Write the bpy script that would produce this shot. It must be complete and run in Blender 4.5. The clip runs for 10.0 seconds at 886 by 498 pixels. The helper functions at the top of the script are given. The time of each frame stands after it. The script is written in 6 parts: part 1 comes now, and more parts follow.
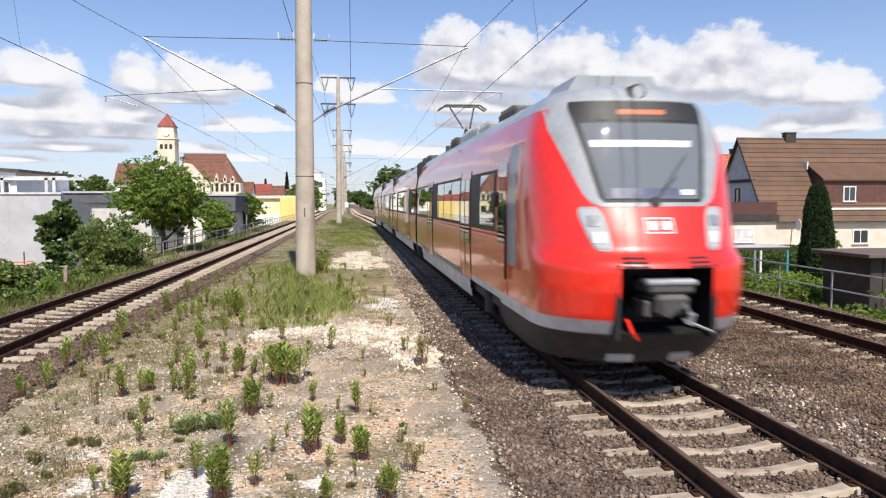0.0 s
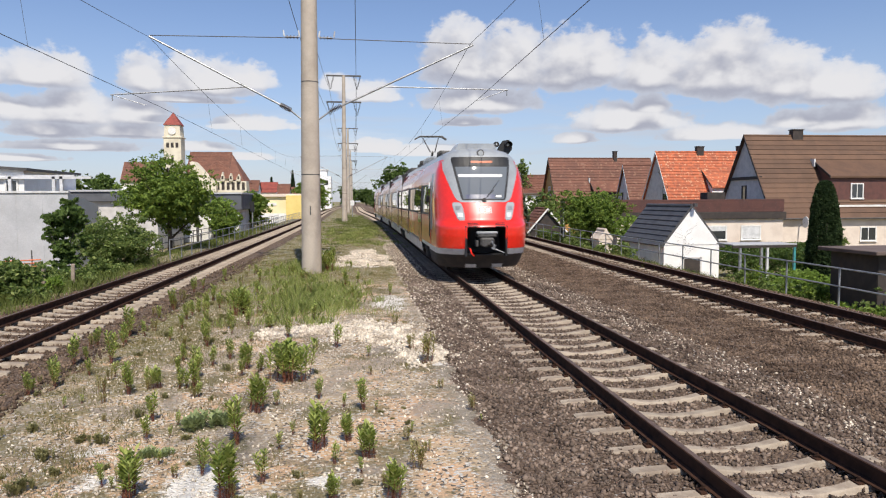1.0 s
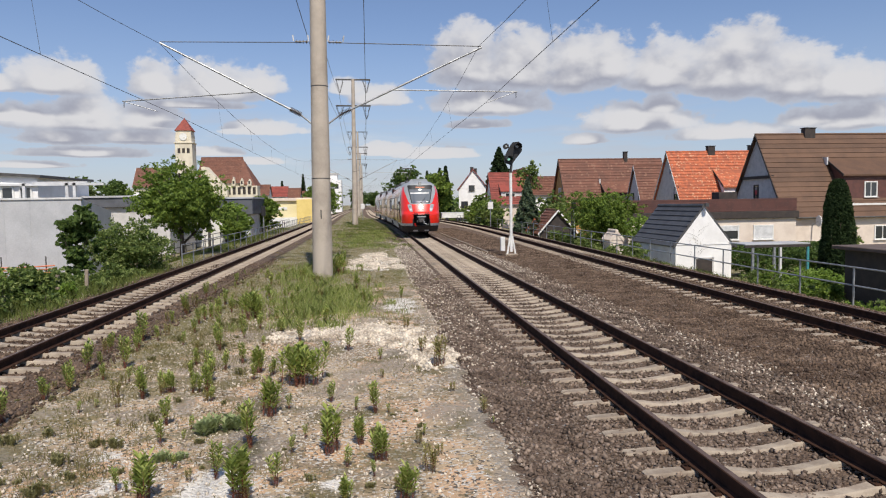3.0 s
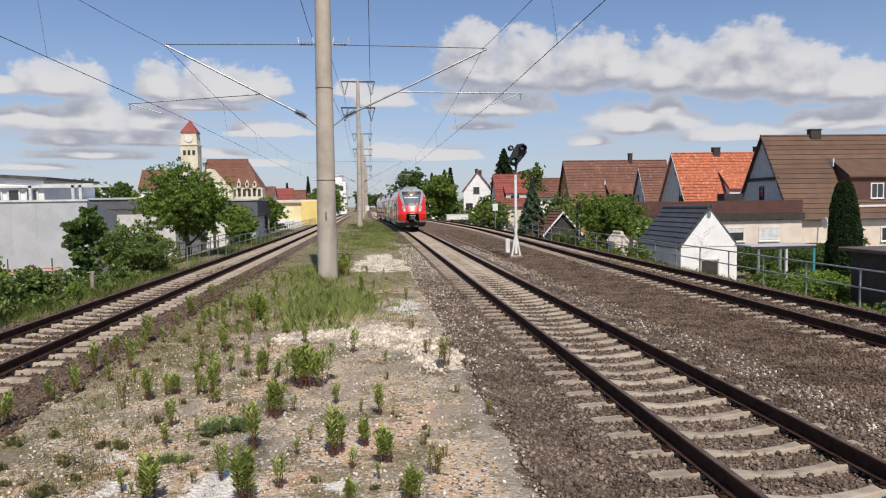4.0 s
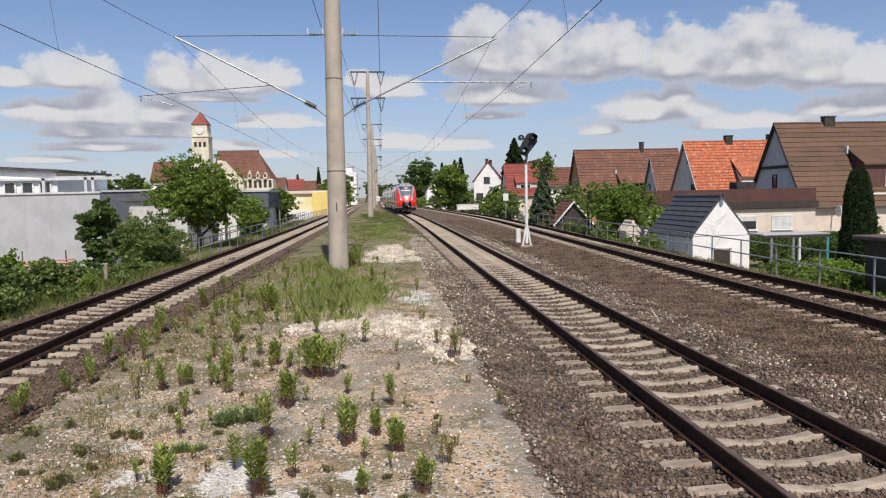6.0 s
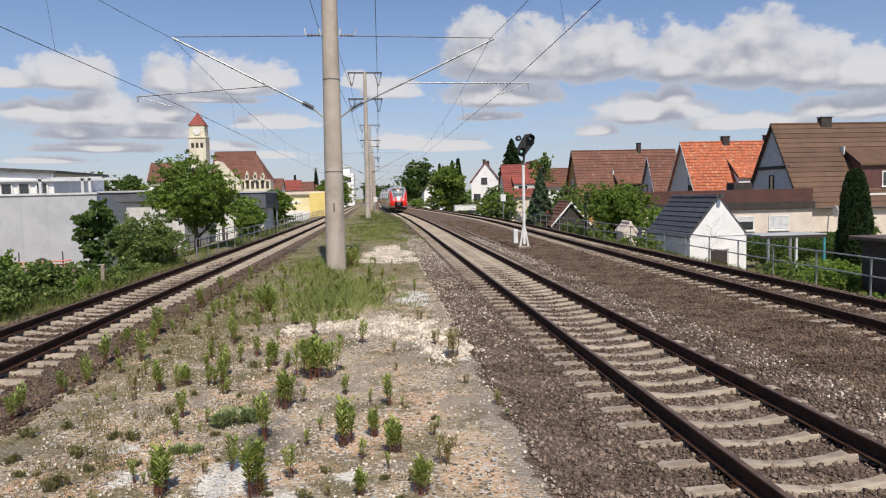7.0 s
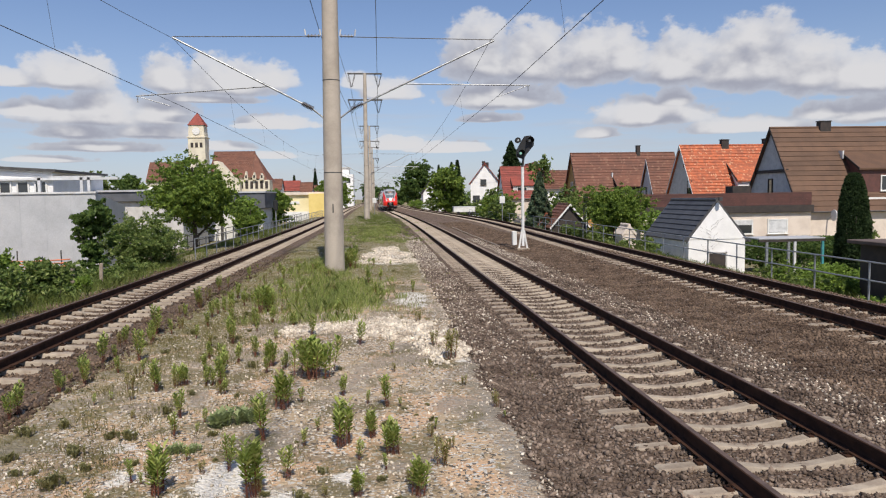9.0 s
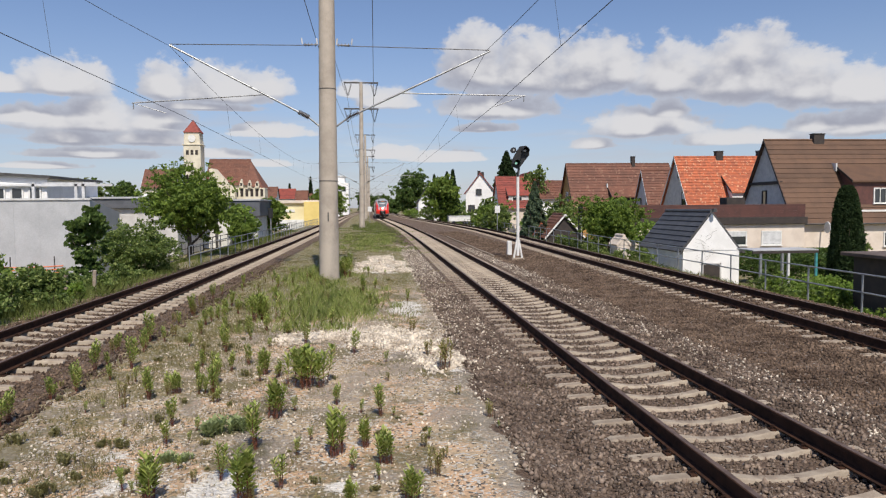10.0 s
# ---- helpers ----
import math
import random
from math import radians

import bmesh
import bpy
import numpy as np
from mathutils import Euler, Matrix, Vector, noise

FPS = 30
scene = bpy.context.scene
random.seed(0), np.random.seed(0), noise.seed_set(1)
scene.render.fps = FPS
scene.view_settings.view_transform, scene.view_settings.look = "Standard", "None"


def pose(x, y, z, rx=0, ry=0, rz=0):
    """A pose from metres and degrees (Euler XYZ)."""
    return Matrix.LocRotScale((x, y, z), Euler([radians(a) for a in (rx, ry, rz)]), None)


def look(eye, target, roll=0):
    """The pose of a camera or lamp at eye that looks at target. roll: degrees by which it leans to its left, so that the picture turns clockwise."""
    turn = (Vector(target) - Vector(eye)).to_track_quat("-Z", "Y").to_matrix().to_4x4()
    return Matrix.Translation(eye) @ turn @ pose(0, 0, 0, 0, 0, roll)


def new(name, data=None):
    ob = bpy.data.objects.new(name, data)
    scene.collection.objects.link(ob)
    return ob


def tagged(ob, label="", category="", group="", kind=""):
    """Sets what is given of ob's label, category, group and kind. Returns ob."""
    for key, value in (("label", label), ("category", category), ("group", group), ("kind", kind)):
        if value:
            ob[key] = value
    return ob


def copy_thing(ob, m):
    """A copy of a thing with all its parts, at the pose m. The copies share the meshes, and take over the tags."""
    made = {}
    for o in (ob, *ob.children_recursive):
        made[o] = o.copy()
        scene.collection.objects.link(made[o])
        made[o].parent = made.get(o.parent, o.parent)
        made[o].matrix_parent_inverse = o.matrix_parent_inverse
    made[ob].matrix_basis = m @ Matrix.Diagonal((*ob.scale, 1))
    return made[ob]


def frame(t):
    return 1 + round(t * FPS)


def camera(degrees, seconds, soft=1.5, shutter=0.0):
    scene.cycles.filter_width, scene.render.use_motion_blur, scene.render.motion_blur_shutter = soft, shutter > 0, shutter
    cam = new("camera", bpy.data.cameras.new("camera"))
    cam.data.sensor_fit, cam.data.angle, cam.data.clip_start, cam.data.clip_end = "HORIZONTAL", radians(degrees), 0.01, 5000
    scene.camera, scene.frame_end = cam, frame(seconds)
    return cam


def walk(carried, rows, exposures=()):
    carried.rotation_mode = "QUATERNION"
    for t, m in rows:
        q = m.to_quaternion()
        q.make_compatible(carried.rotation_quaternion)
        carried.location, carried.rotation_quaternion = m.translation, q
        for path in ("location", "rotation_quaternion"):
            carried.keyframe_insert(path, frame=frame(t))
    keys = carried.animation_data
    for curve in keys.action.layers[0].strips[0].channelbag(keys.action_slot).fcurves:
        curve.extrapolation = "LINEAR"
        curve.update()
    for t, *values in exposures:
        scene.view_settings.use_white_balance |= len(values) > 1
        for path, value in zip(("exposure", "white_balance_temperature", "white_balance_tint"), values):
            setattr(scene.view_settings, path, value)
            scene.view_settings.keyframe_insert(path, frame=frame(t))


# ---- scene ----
EYE = 2.42
cam = camera(64.0, 10.0, soft=1.15, shutter=0.5)


def cam_pose(yaw, pitch, lean):
    return pose(0, 0, EYE, 0, 0, yaw) @ pose(0, 0, 0, 90 + pitch) @ pose(0, 0, 0, 0, 0, lean)


# seconds, yaw, pitch, lean
PATH = [
    (0, -7.21, -3.75, -0.17),
    (0.5, -6.79, -3.76, -0.10),
    (1, -6.75, -3.92, -0.28),
    (1.5, -6.31, -4.01, -0.50),
    (2, -6.09, -3.75, -0.65),
    (2.5, -6.03, -3.76, -0.76),
    (4, -5.51, -3.56, -0.89),
    (4.5, -5.31, -3.61, -0.83),
    (5, -4.87, -4.25, -1.16),
    (5.5, -4.60, -4.34, -1.20),
    (7, -4.84, -4.28, -1.25),
    (7.5, -4.92, -4.20, -1.22),
    (8, -4.87, -4.23, -1.27),
    (8.5, -4.82, -4.48, -1.14),
    (9, -4.94, -4.17, -0.88),
    (9.5, -5.00, -4.17, -0.61),
    (10, -5.36, -3.43, -0.44),
]
# the clip's camera stops down while the bright train front leaves
EXPOSURES = [(0, 0.32), (0.3, 0.27), (0.6, 0.17), (1.0, 0.06), (1.5, -0.06), (2.5, -0.13), (10, -0.13)]
walk(cam, [(t, cam_pose(y, p, r)) for t, y, p, r in PATH], EXPOSURES)

# ---- light ----
SUN_AZ, SUN_EL = 7.5, 53.0     # degrees from straight behind towards the right, and height
sun_dir = Vector((math.sin(radians(SUN_AZ)) * math.cos(radians(SUN_EL)), -math.cos(radians(SUN_AZ)) * math.cos(radians(SUN_EL)), math.sin(radians(SUN_EL))))
sun = new("sun", bpy.data.lights.new("sun", "SUN"))
sun.data.energy, sun.data.angle, sun.data.color = 5.0, radians(0.6), (1.0, 0.925, 0.82)
sun.matrix_basis = look(sun_dir * 100, (0, 0, 0))


class Nodes:
    """Short ways to build a node tree."""

    def __init__(self, tree):
        self.t = tree
        tree.nodes.clear()

    def n(self, kind, **kw):
        node = self.t.nodes.new(kind)
        for k, v in kw.items():
            if k == "op":
                node.operation = v
            elif k == "blend":
                node.blend_type = v
            elif k == "dtype":
                node.data_type = v
            elif k == "ramp":
                while len(node.color_ramp.elements) < len(v):
                    node.color_ramp.elements.new(0.5)
                for e, (p, c) in zip(node.color_ramp.elements, v):
                    e.position, e.color = p, (*c, 1) if len(c) == 3 else c
        return node

    def put(self, socket, value):
        if isinstance(value, bpy.types.NodeSocket):
            self.t.links.new(value, socket)
        else:
            socket.default_value = value

    def math(self, op, a, b=0.0, c=0.0, clamp=False):
        m = self.n("ShaderNodeMath", op=op)
        m.use_clamp = clamp
        for s, v in zip(m.inputs, (a, b, c)):
            self.put(s, v)
        return m.outputs[0]

    def mix(self, f, a, b, blend="MIX"):
        m = self.n("ShaderNodeMix", dtype="RGBA", blend=blend)
        self.put(m.inputs[0], f)
        self.put(m.inputs[6], a)
        self.put(m.inputs[7], b)
        return m.outputs[2]

    def noise(self, vec, scale, detail=4.0, rough=0.55, dist=0.0):
        m = self.n("ShaderNodeTexNoise")
        self.put(m.inputs["Vector"], vec)
        self.put(m.inputs["Scale"], scale)
        m.inputs["Detail"].default_value = detail
        m.inputs["Roughness"].default_value = rough
        m.inputs["Distortion"].default_value = dist
        return m.outputs[0]

    def step(self, v, lo, hi):
        m = self.n("ShaderNodeMapRange")
        m.interpolation_type = "SMOOTHSTEP"
        self.put(m.inputs[0], v)
        m.inputs[1].default_value, m.inputs[2].default_value = lo, hi
        return m.outputs[0]


def rgb(c):
    return (*c, 1)


def build_world():
    world = bpy.data.worlds.new("sky")
    scene.world = world
    world.use_nodes = True
    k = Nodes(world.node_tree)
    sky = k.n("ShaderNodeTexSky")
    sky.sky_type, sky.sun_disc = "NISHITA", False
    sky.sun_elevation, sky.sun_rotation = radians(SUN_EL), radians(180 - SUN_AZ)
    sky.air_density, sky.dust_density, sky.ozone_density = 1.0, 0.4, 3.0
    co = k.n("ShaderNodeTexCoord").outputs["Generated"]
    sep = k.n("ShaderNodeSeparateXYZ")
    k.put(sep.inputs[0], co)
    x, y, z = sep.outputs
    # azimuth and height of the line of sight
    az = k.math("ARCTAN2", x, y)
    up = k.math("ARCSINE", z)
    # fair-weather heaps: azimuth, height of the flat base, half width, height of the dome, in radians
    tall = [(0.142, 0.176, 0.060, 0.080), (0.212, 0.171, 0.076, 0.076), (0.288, 0.165, 0.076, 0.070), (0.336, 0.172, 0.044, 0.062), (0.405, 0.156, 0.068, 0.062), (0.474, 0.150, 0.076, 0.070), (0.507, 0.149, 0.064, 0.086), (0.558, 0.136, 0.064, 0.068),
            (0.619, 0.126, 0.060, 0.048), (0.172, 0.129, 0.092, 0.038), (0.165, 0.140, 0.044, 0.033), (0.369, 0.100, 0.092, 0.037), (0.400, 0.120, 0.033, 0.027), (-0.274, 0.151, 0.041, 0.045), (-0.204, 0.148, 0.084, 0.045), (-0.152, 0.156, 0.048, 0.032),
            (-0.392, 0.148, 0.064, 0.041), (-0.363, 0.104, 0.092, 0.041), (-0.290, 0.106, 0.060, 0.037), (-0.424, 0.109, 0.049, 0.021)]
    flat_ones = [(0.581, 0.094, 0.044, 0.022), (0.631, 0.089, 0.056, 0.032), (0.482, 0.081, 0.096, 0.019), (0.306, 0.081, 0.036, 0.015), (0.016, 0.142, 0.052, 0.026), (-0.023, 0.155, 0.032, 0.022), (-0.383, 0.084, 0.060, 0.022),
                 (-0.298, 0.086, 0.076, 0.020), (-0.140, 0.100, 0.060, 0.019), (0.022, 0.071, 0.052, 0.018), (0.093, 0.066, 0.068, 0.016), (-0.358, 0.067, 0.100, 0.013), (-0.214, 0.070, 0.052, 0.012), (-0.415, 0.052, 0.056, 0.008), (-0.452, 0.144, 0.036, 0.020),
                 (-0.226, 0.131, 0.092, 0.010), (0.149, 0.106, 0.056, 0.012), (-0.149, 0.058, 0.036, 0.010)]

    def cover(dx0, dz0):
        """How much cloud lies there, or a little beside it."""
        a0 = k.math("ADD", az, dx0)
        e0 = k.math("ADD", up, dz0)
        vec = k.n("ShaderNodeCombineXYZ")
        k.put(vec.inputs[0], a0)
        k.put(vec.inputs[1], k.math("MULTIPLY", e0, 1.35))
        vec = vec.outputs[0]
        total = None
        for a, e, ra, h in tall + flat_ones:
            dx = k.math("DIVIDE", k.math("SUBTRACT", a0, a), ra)
            dy = k.math("DIVIDE", k.math("SUBTRACT", e0, e), h)
            dy = k.math("MAXIMUM", dy, k.math("MULTIPLY", dy, -3.4))
            d = k.math("SQRT", k.math("ADD", k.math("MULTIPLY", dx, dx), k.math("MULTIPLY", dy, dy)))
            v = k.math("SUBTRACT", 1.0, d)
            total = v if total is None else k.math("SMOOTH_MAX", total, v, 0.12)
        total = k.math("MAXIMUM", total, -0.8)
        lump = k.noise(vec, 24.0, 3.0, 0.5, 0.2)
        fine = k.noise(vec, 70.0, 5.0, 0.6, 0.2)
        v = k.math("ADD", k.math("MULTIPLY", total, 0.95), k.math("MULTIPLY", k.math("SUBTRACT", lump, 0.5), 0.85))
        return v, k.math("ADD", v, k.math("MULTIPLY", k.math("SUBTRACT", fine, 0.5), 0.48))

    body, here = cover(0.0, 0.0)
    above, above_fine = cover(0.008, 0.026)
    # thin layers of far cloud low over the land
    layer = k.n("ShaderNodeCombineXYZ")
    k.put(layer.inputs[0], k.math("MULTIPLY", az, 4.0))
    k.put(layer.inputs[1], k.math("MULTIPLY", up, 34.0))
    streak = k.step(k.noise(layer.outputs[0], 1.0, 4.0, 0.6, 0.3), 0.45, 0.68)
    band = k.math("MULTIPLY", k.step(up, 0.155, 0.09), k.step(up, 0.0, 0.03))
    streak = k.math("MULTIPLY", k.math("MULTIPLY", streak, band), 0.5)
    mask = k.step(here, -0.04, 0.20)
    thick = k.step(here, 0.0, 0.6)
    shade = k.math("MULTIPLY", k.step(k.math("SUBTRACT", k.math("ADD", k.math("MULTIPLY", above, 0.75), k.math("MULTIPLY", above_fine, 0.25)), k.math("ADD", k.math("MULTIPLY", body, 0.75), k.math("MULTIPLY", here, 0.25))), -0.50, 0.14), k.math("ADD", 0.55, k.math("MULTIPLY", thick, 0.45)))
    white = k.mix(shade, (9.0, 8.9, 9.1, 1), (4.7, 4.85, 5.75, 1))
    haze = k.step(up, 0.26, 0.0)
    tint = k.mix(1.0, sky.outputs[0], (1.33, 1.28, 1.40, 1), "MULTIPLY")
    blue = k.mix(k.math("MULTIPLY", haze, 0.50), tint, (4.9, 5.8, 7.8, 1))
    strength = k.math("MULTIPLY", mask, k.math("ADD", 0.78, k.math("MULTIPLY", thick, 0.20)))
    strength = k.math("MAXIMUM", strength, streak)
    fade = k.step(up, -0.01, 0.05)
    color = k.mix(k.math("MULTIPLY", strength, k.math("ADD", 0.35, k.math("MULTIPLY", fade, 0.65))), blue, white)
    bg = k.n("ShaderNodeBackground")
    k.put(bg.inputs[0], color)
    bg.inputs[1].default_value = 0.086
    out = k.n("ShaderNodeOutputWorld")
    k.put(out.inputs[0], bg.outputs[0])


build_world()


# ---- materials ----
def material(name, base, dark=None, scale=3.0, rough=0.6, metal=0.0, bump=0.0, fine=40.0, coat=0.0, spread=1.0, random_tint=0.0, island=0.0, spec=0.5, light=None, speck=None):
    """A surface with wear at two scales: base to dark in patches of 1/scale metres, and a fine grain."""
    m = bpy.data.materials.new(name)
    m.use_nodes = True
    k = Nodes(m.node_tree)
    p = k.n("ShaderNodeBsdfPrincipled")
    co = k.n("ShaderNodeTexCoord").outputs["Object"]
    a = k.noise(co, scale, 5.0, 0.6)
    b = k.noise(co, fine, 4.0, 0.6)
    dark = dark or tuple(c * 0.72 for c in base)
    col = k.mix(k.math("MULTIPLY", k.step(a, 0.38, 0.66), spread), rgb(base), rgb(dark))
    g = k.math("ADD", 0.80, k.math("MULTIPLY", b, 0.40))
    col = k.mix(1.0, col, grey(k, g), "MULTIPLY")
    if speck:
        vo = k.n("ShaderNodeTexVoronoi")
        k.put(vo.inputs["Vector"], co)
        vo.inputs["Scale"].default_value = speck[0]
        pick = k.n("ShaderNodeSeparateColor")
        k.put(pick.inputs[0], vo.outputs["Color"])
        col = k.mix(k.math("MULTIPLY", k.step(pick.outputs[0], 0.45, 1.0), 0.55), col, rgb(speck[1]))
        col = k.mix(k.step(pick.outputs[1], 0.90, 0.94), col, rgb(speck[2]))
    if random_tint or island:
        r = k.n("ShaderNodeNewGeometry").outputs["Random Per Island"] if island else k.n("ShaderNodeObjectInfo").outputs["Random"]
        amount = island or random_tint
        col = k.mix(1.0, col, grey(k, k.math("ADD", 1.0 - amount / 2, k.math("MULTIPLY", r, amount))), "MULTIPLY")
    k.put(p.inputs["Base Color"], col)
    k.put(p.inputs["Roughness"], k.math("ADD", rough - 0.06, k.math("MULTIPLY", a, 0.12), clamp=True))
    p.inputs["Metallic"].default_value = metal
    p.inputs["Specular IOR Level"].default_value = spec
    p.inputs["Coat Weight"].default_value = coat
    p.inputs["Coat Roughness"].default_value = 0.04
    if light:
        p.inputs["Emission Color"].default_value = rgb(light[0])
        p.inputs["Emission Strength"].default_value = light[1]
    if bump:
        bp = k.n("ShaderNodeBump")
        bp.inputs["Strength"].default_value = min(1.0, bump)
        bp.inputs["Distance"].default_value = 0.01
        k.put(bp.inputs["Height"], k.math("ADD", b, k.math("MULTIPLY", a, 0.6)))
        k.put(p.inputs["Normal"], bp.outputs[0])
    out = k.n("ShaderNodeOutputMaterial")
    k.put(out.inputs[0], p.outputs[0])
    return m


def grey(k, v):
    c = k.n("ShaderNodeCombineColor")
    for i in range(3):
        k.put(c.inputs[i], v)
    return c.outputs[0]


def leaf_material(name, base, dark, tips=None, spec=0.3):
    """Leaves: each one its own shade, some light through them."""
    m = bpy.data.materials.new(name)
    m.use_nodes = True
    k = Nodes(m.node_tree)
    r = k.n("ShaderNodeNewGeometry").outputs["Random Per Island"]
    col = k.mix(r, rgb(dark), rgb(base))
    if tips:
        col = k.mix(k.step(r, 0.82, 0.95), col, rgb(tips))
    p = k.n("ShaderNodeBsdfPrincipled")
    k.put(p.inputs["Base Color"], col)
    p.inputs["Roughness"].default_value = 0.6
    p.inputs["Specular IOR Level"].default_value = spec
    tr = k.n("ShaderNodeBsdfTranslucent")
    k.put(tr.inputs[0], col)
    ms = k.n("ShaderNodeMixShader")
    ms.inputs[0].default_value = 0.42
    k.put(ms.inputs[1], p.outputs[0])
    k.put(ms.inputs[2], tr.outputs[0])
    out = k.n("ShaderNodeOutputMaterial")
    k.put(out.inputs[0], ms.outputs[0])
    return m


def ground_material():
    """Gravelly soil, ballast and grass, mixed by what lies where: red ballast, green grass, blue white gravel."""
    m = bpy.data.materials.new("ground")
    m.use_nodes = True
    k = Nodes(m.node_tree)
    co = k.n("ShaderNodeTexCoord").outputs["Object"]
    at = k.n("ShaderNodeAttribute")
    at.attribute_name = "lie"
    s = k.n("ShaderNodeSeparateColor")
    k.put(s.inputs[0], at.outputs["Color"])
    big = k.noise(co, 0.55, 5.0, 0.6)
    mid = k.noise(co, 2.6, 5.0, 0.65)
    fine = k.noise(co, 28.0, 4.0, 0.7)
    vor = k.n("ShaderNodeTexVoronoi")
    k.put(vor.inputs["Vector"], co)
    vor.inputs["Scale"].default_value = 34.0
    cell = k.n("ShaderNodeSeparateColor")
    k.put(cell.inputs[0], vor.outputs["Color"])
    soil = k.mix(k.step(big, 0.43, 0.57), rgb((0.49, 0.375, 0.245)), rgb((0.30, 0.228, 0.150)))
    sand = k.math("MULTIPLY", k.step(k.noise(co, 0.95, 4.0, 0.55, 0.6), 0.50, 0.57), k.step(mid, 0.30, 0.48))
    soil = k.mix(k.math("MULTIPLY", sand, 0.85), soil, rgb((0.62, 0.41, 0.255)))
    soil = k.mix(k.step(cell.outputs[0], 0.76, 0.80), soil, rgb((0.60, 0.56, 0.50)))
    soil = k.mix(k.step(cell.outputs[1], 0.86, 0.90), soil, rgb((0.13, 0.11, 0.09)))
    soil = k.mix(k.math("MULTIPLY", k.step(k.noise(co, 0.7, 4.0, 0.6, 0.4), 0.52, 0.58), 0.7), soil, rgb((0.30, 0.255, 0.205)))
    moss = k.math("MULTIPLY", k.step(k.noise(co, 1.1, 6.0, 0.72), 0.50, 0.60), 0.70)
    soil = k.mix(moss, soil, rgb((0.165, 0.145, 0.07)))
    soil = k.mix(k.math("MULTIPLY", k.step(k.math("ADD", at.outputs["Alpha"], k.math("MULTIPLY", k.math("SUBTRACT", mid, 0.5), 1.2)), 0.4, 0.8), 0.6), soil, k.mix(cell.outputs[1], rgb((0.21, 0.185, 0.15)), rgb((0.36, 0.32, 0.265))))
    ball = k.mix(cell.outputs[2], rgb((0.078, 0.053, 0.039)), rgb((0.230, 0.166, 0.122)))
    ball = k.mix(k.math("MULTIPLY", k.step(mid, 0.42, 0.62), 0.45), ball, rgb((0.085, 0.054, 0.038)))
    ball = k.mix(k.step(cell.outputs[0], 0.965, 0.98), ball, rgb((0.34, 0.31, 0.28)))
    grass = k.mix(k.step(mid, 0.35, 0.65), rgb((0.150, 0.145, 0.050)), rgb((0.285, 0.225, 0.12)))
    grass = k.mix(k.step(k.noise(co, 7.0, 5.0, 0.7), 0.50, 0.66), grass, rgb((0.30, 0.255, 0.185)))
    grass = k.mix(k.step(cell.outputs[0], 0.90, 0.93), grass, rgb((0.50, 0.47, 0.41)))
    grass = k.mix(k.step(cell.outputs[1], 0.84, 0.90), grass, rgb((0.085, 0.085, 0.035)))
    chalk = k.mix(cell.outputs[0], rgb((0.62, 0.57, 0.50)), rgb((0.80, 0.76, 0.70)))
    wob = k.math("MULTIPLY", k.math("SUBTRACT", k.math("ADD", k.math("MULTIPLY", mid, 0.6), k.math("MULTIPLY", k.noise(co, 0.9, 6.0, 0.7), 0.4)), 0.5), 1.7)
    col = k.mix(k.step(k.math("ADD", s.outputs[1], wob), 0.40, 0.62), soil, grass)
    col = k.mix(k.step(k.math("ADD", s.outputs[2], k.math("ADD", wob, k.math("MULTIPLY", k.math("SUBTRACT", fine, 0.5), 0.8))), 0.40, 0.60), col, chalk)
    col = k.mix(k.step(k.math("ADD", s.outputs[0], wob), 0.45, 0.56), col, ball)
    col = k.mix(1.0, col, grey(k, k.math("ADD", 0.72, k.math("MULTIPLY", fine, 0.56))), "MULTIPLY")
    p = k.n("ShaderNodeBsdfPrincipled")
    k.put(p.inputs["Base Color"], col)
    p.inputs["Roughness"].default_value = 0.92
    p.inputs["Specular IOR Level"].default_value = 0.2
    bp = k.n("ShaderNodeBump")
    bp.inputs["Strength"].default_value = 0.9
    bp.inputs["Distance"].default_value = 0.03
    k.put(bp.inputs["Height"], k.math("ADD", k.math("MULTIPLY", vor.outputs["Distance"], -0.8), fine))
    k.put(p.inputs["Normal"], bp.outputs[0])
    out = k.n("ShaderNodeOutputMaterial")
    k.put(out.inputs[0], p.outputs[0])
    return m


def glass_material(name, tint=(0.03, 0.035, 0.04), rough=0.03):
    m = bpy.data.materials.new(name)
    m.use_nodes = True
    k = Nodes(m.node_tree)
    p = k.n("ShaderNodeBsdfPrincipled")
    p.inputs["Base Color"].default_value = rgb(tint)
    p.inputs["Roughness"].default_value = rough
    p.inputs["Coat Weight"].default_value = 1.0
    p.inputs["Coat Roughness"].default_value = 0.01
    out = k.n("ShaderNodeOutputMaterial")
    k.put(out.inputs[0], p.outputs[0])
    return m


GROUND = ground_material()
STONE = material("ballast_stone", (0.215, 0.163, 0.126), (0.088, 0.062, 0.047), 2.0, 0.9, bump=0.4, island=1.1, spec=0.25)
STONE_BROWN = material("brown_ballast_stone", (0.180, 0.126, 0.089), (0.070, 0.046, 0.032), 2.0, 0.9, bump=0.4, island=1.0, spec=0.2)
STONE_PALE = material("pale_gravel", (0.68, 0.60, 0.49), (0.42, 0.35, 0.27), 2.0, 0.9, bump=0.3, island=0.6, spec=0.25)
CONCRETE = material("sleeper_concrete", (0.39, 0.325, 0.25), (0.26, 0.205, 0.155), 4.0, 0.85, bump=0.4, fine=60, random_tint=0.25)
MAST = material("spun_concrete", (0.48, 0.415, 0.34), (0.38, 0.325, 0.265), 1.2, 0.8, bump=0.25, fine=30)
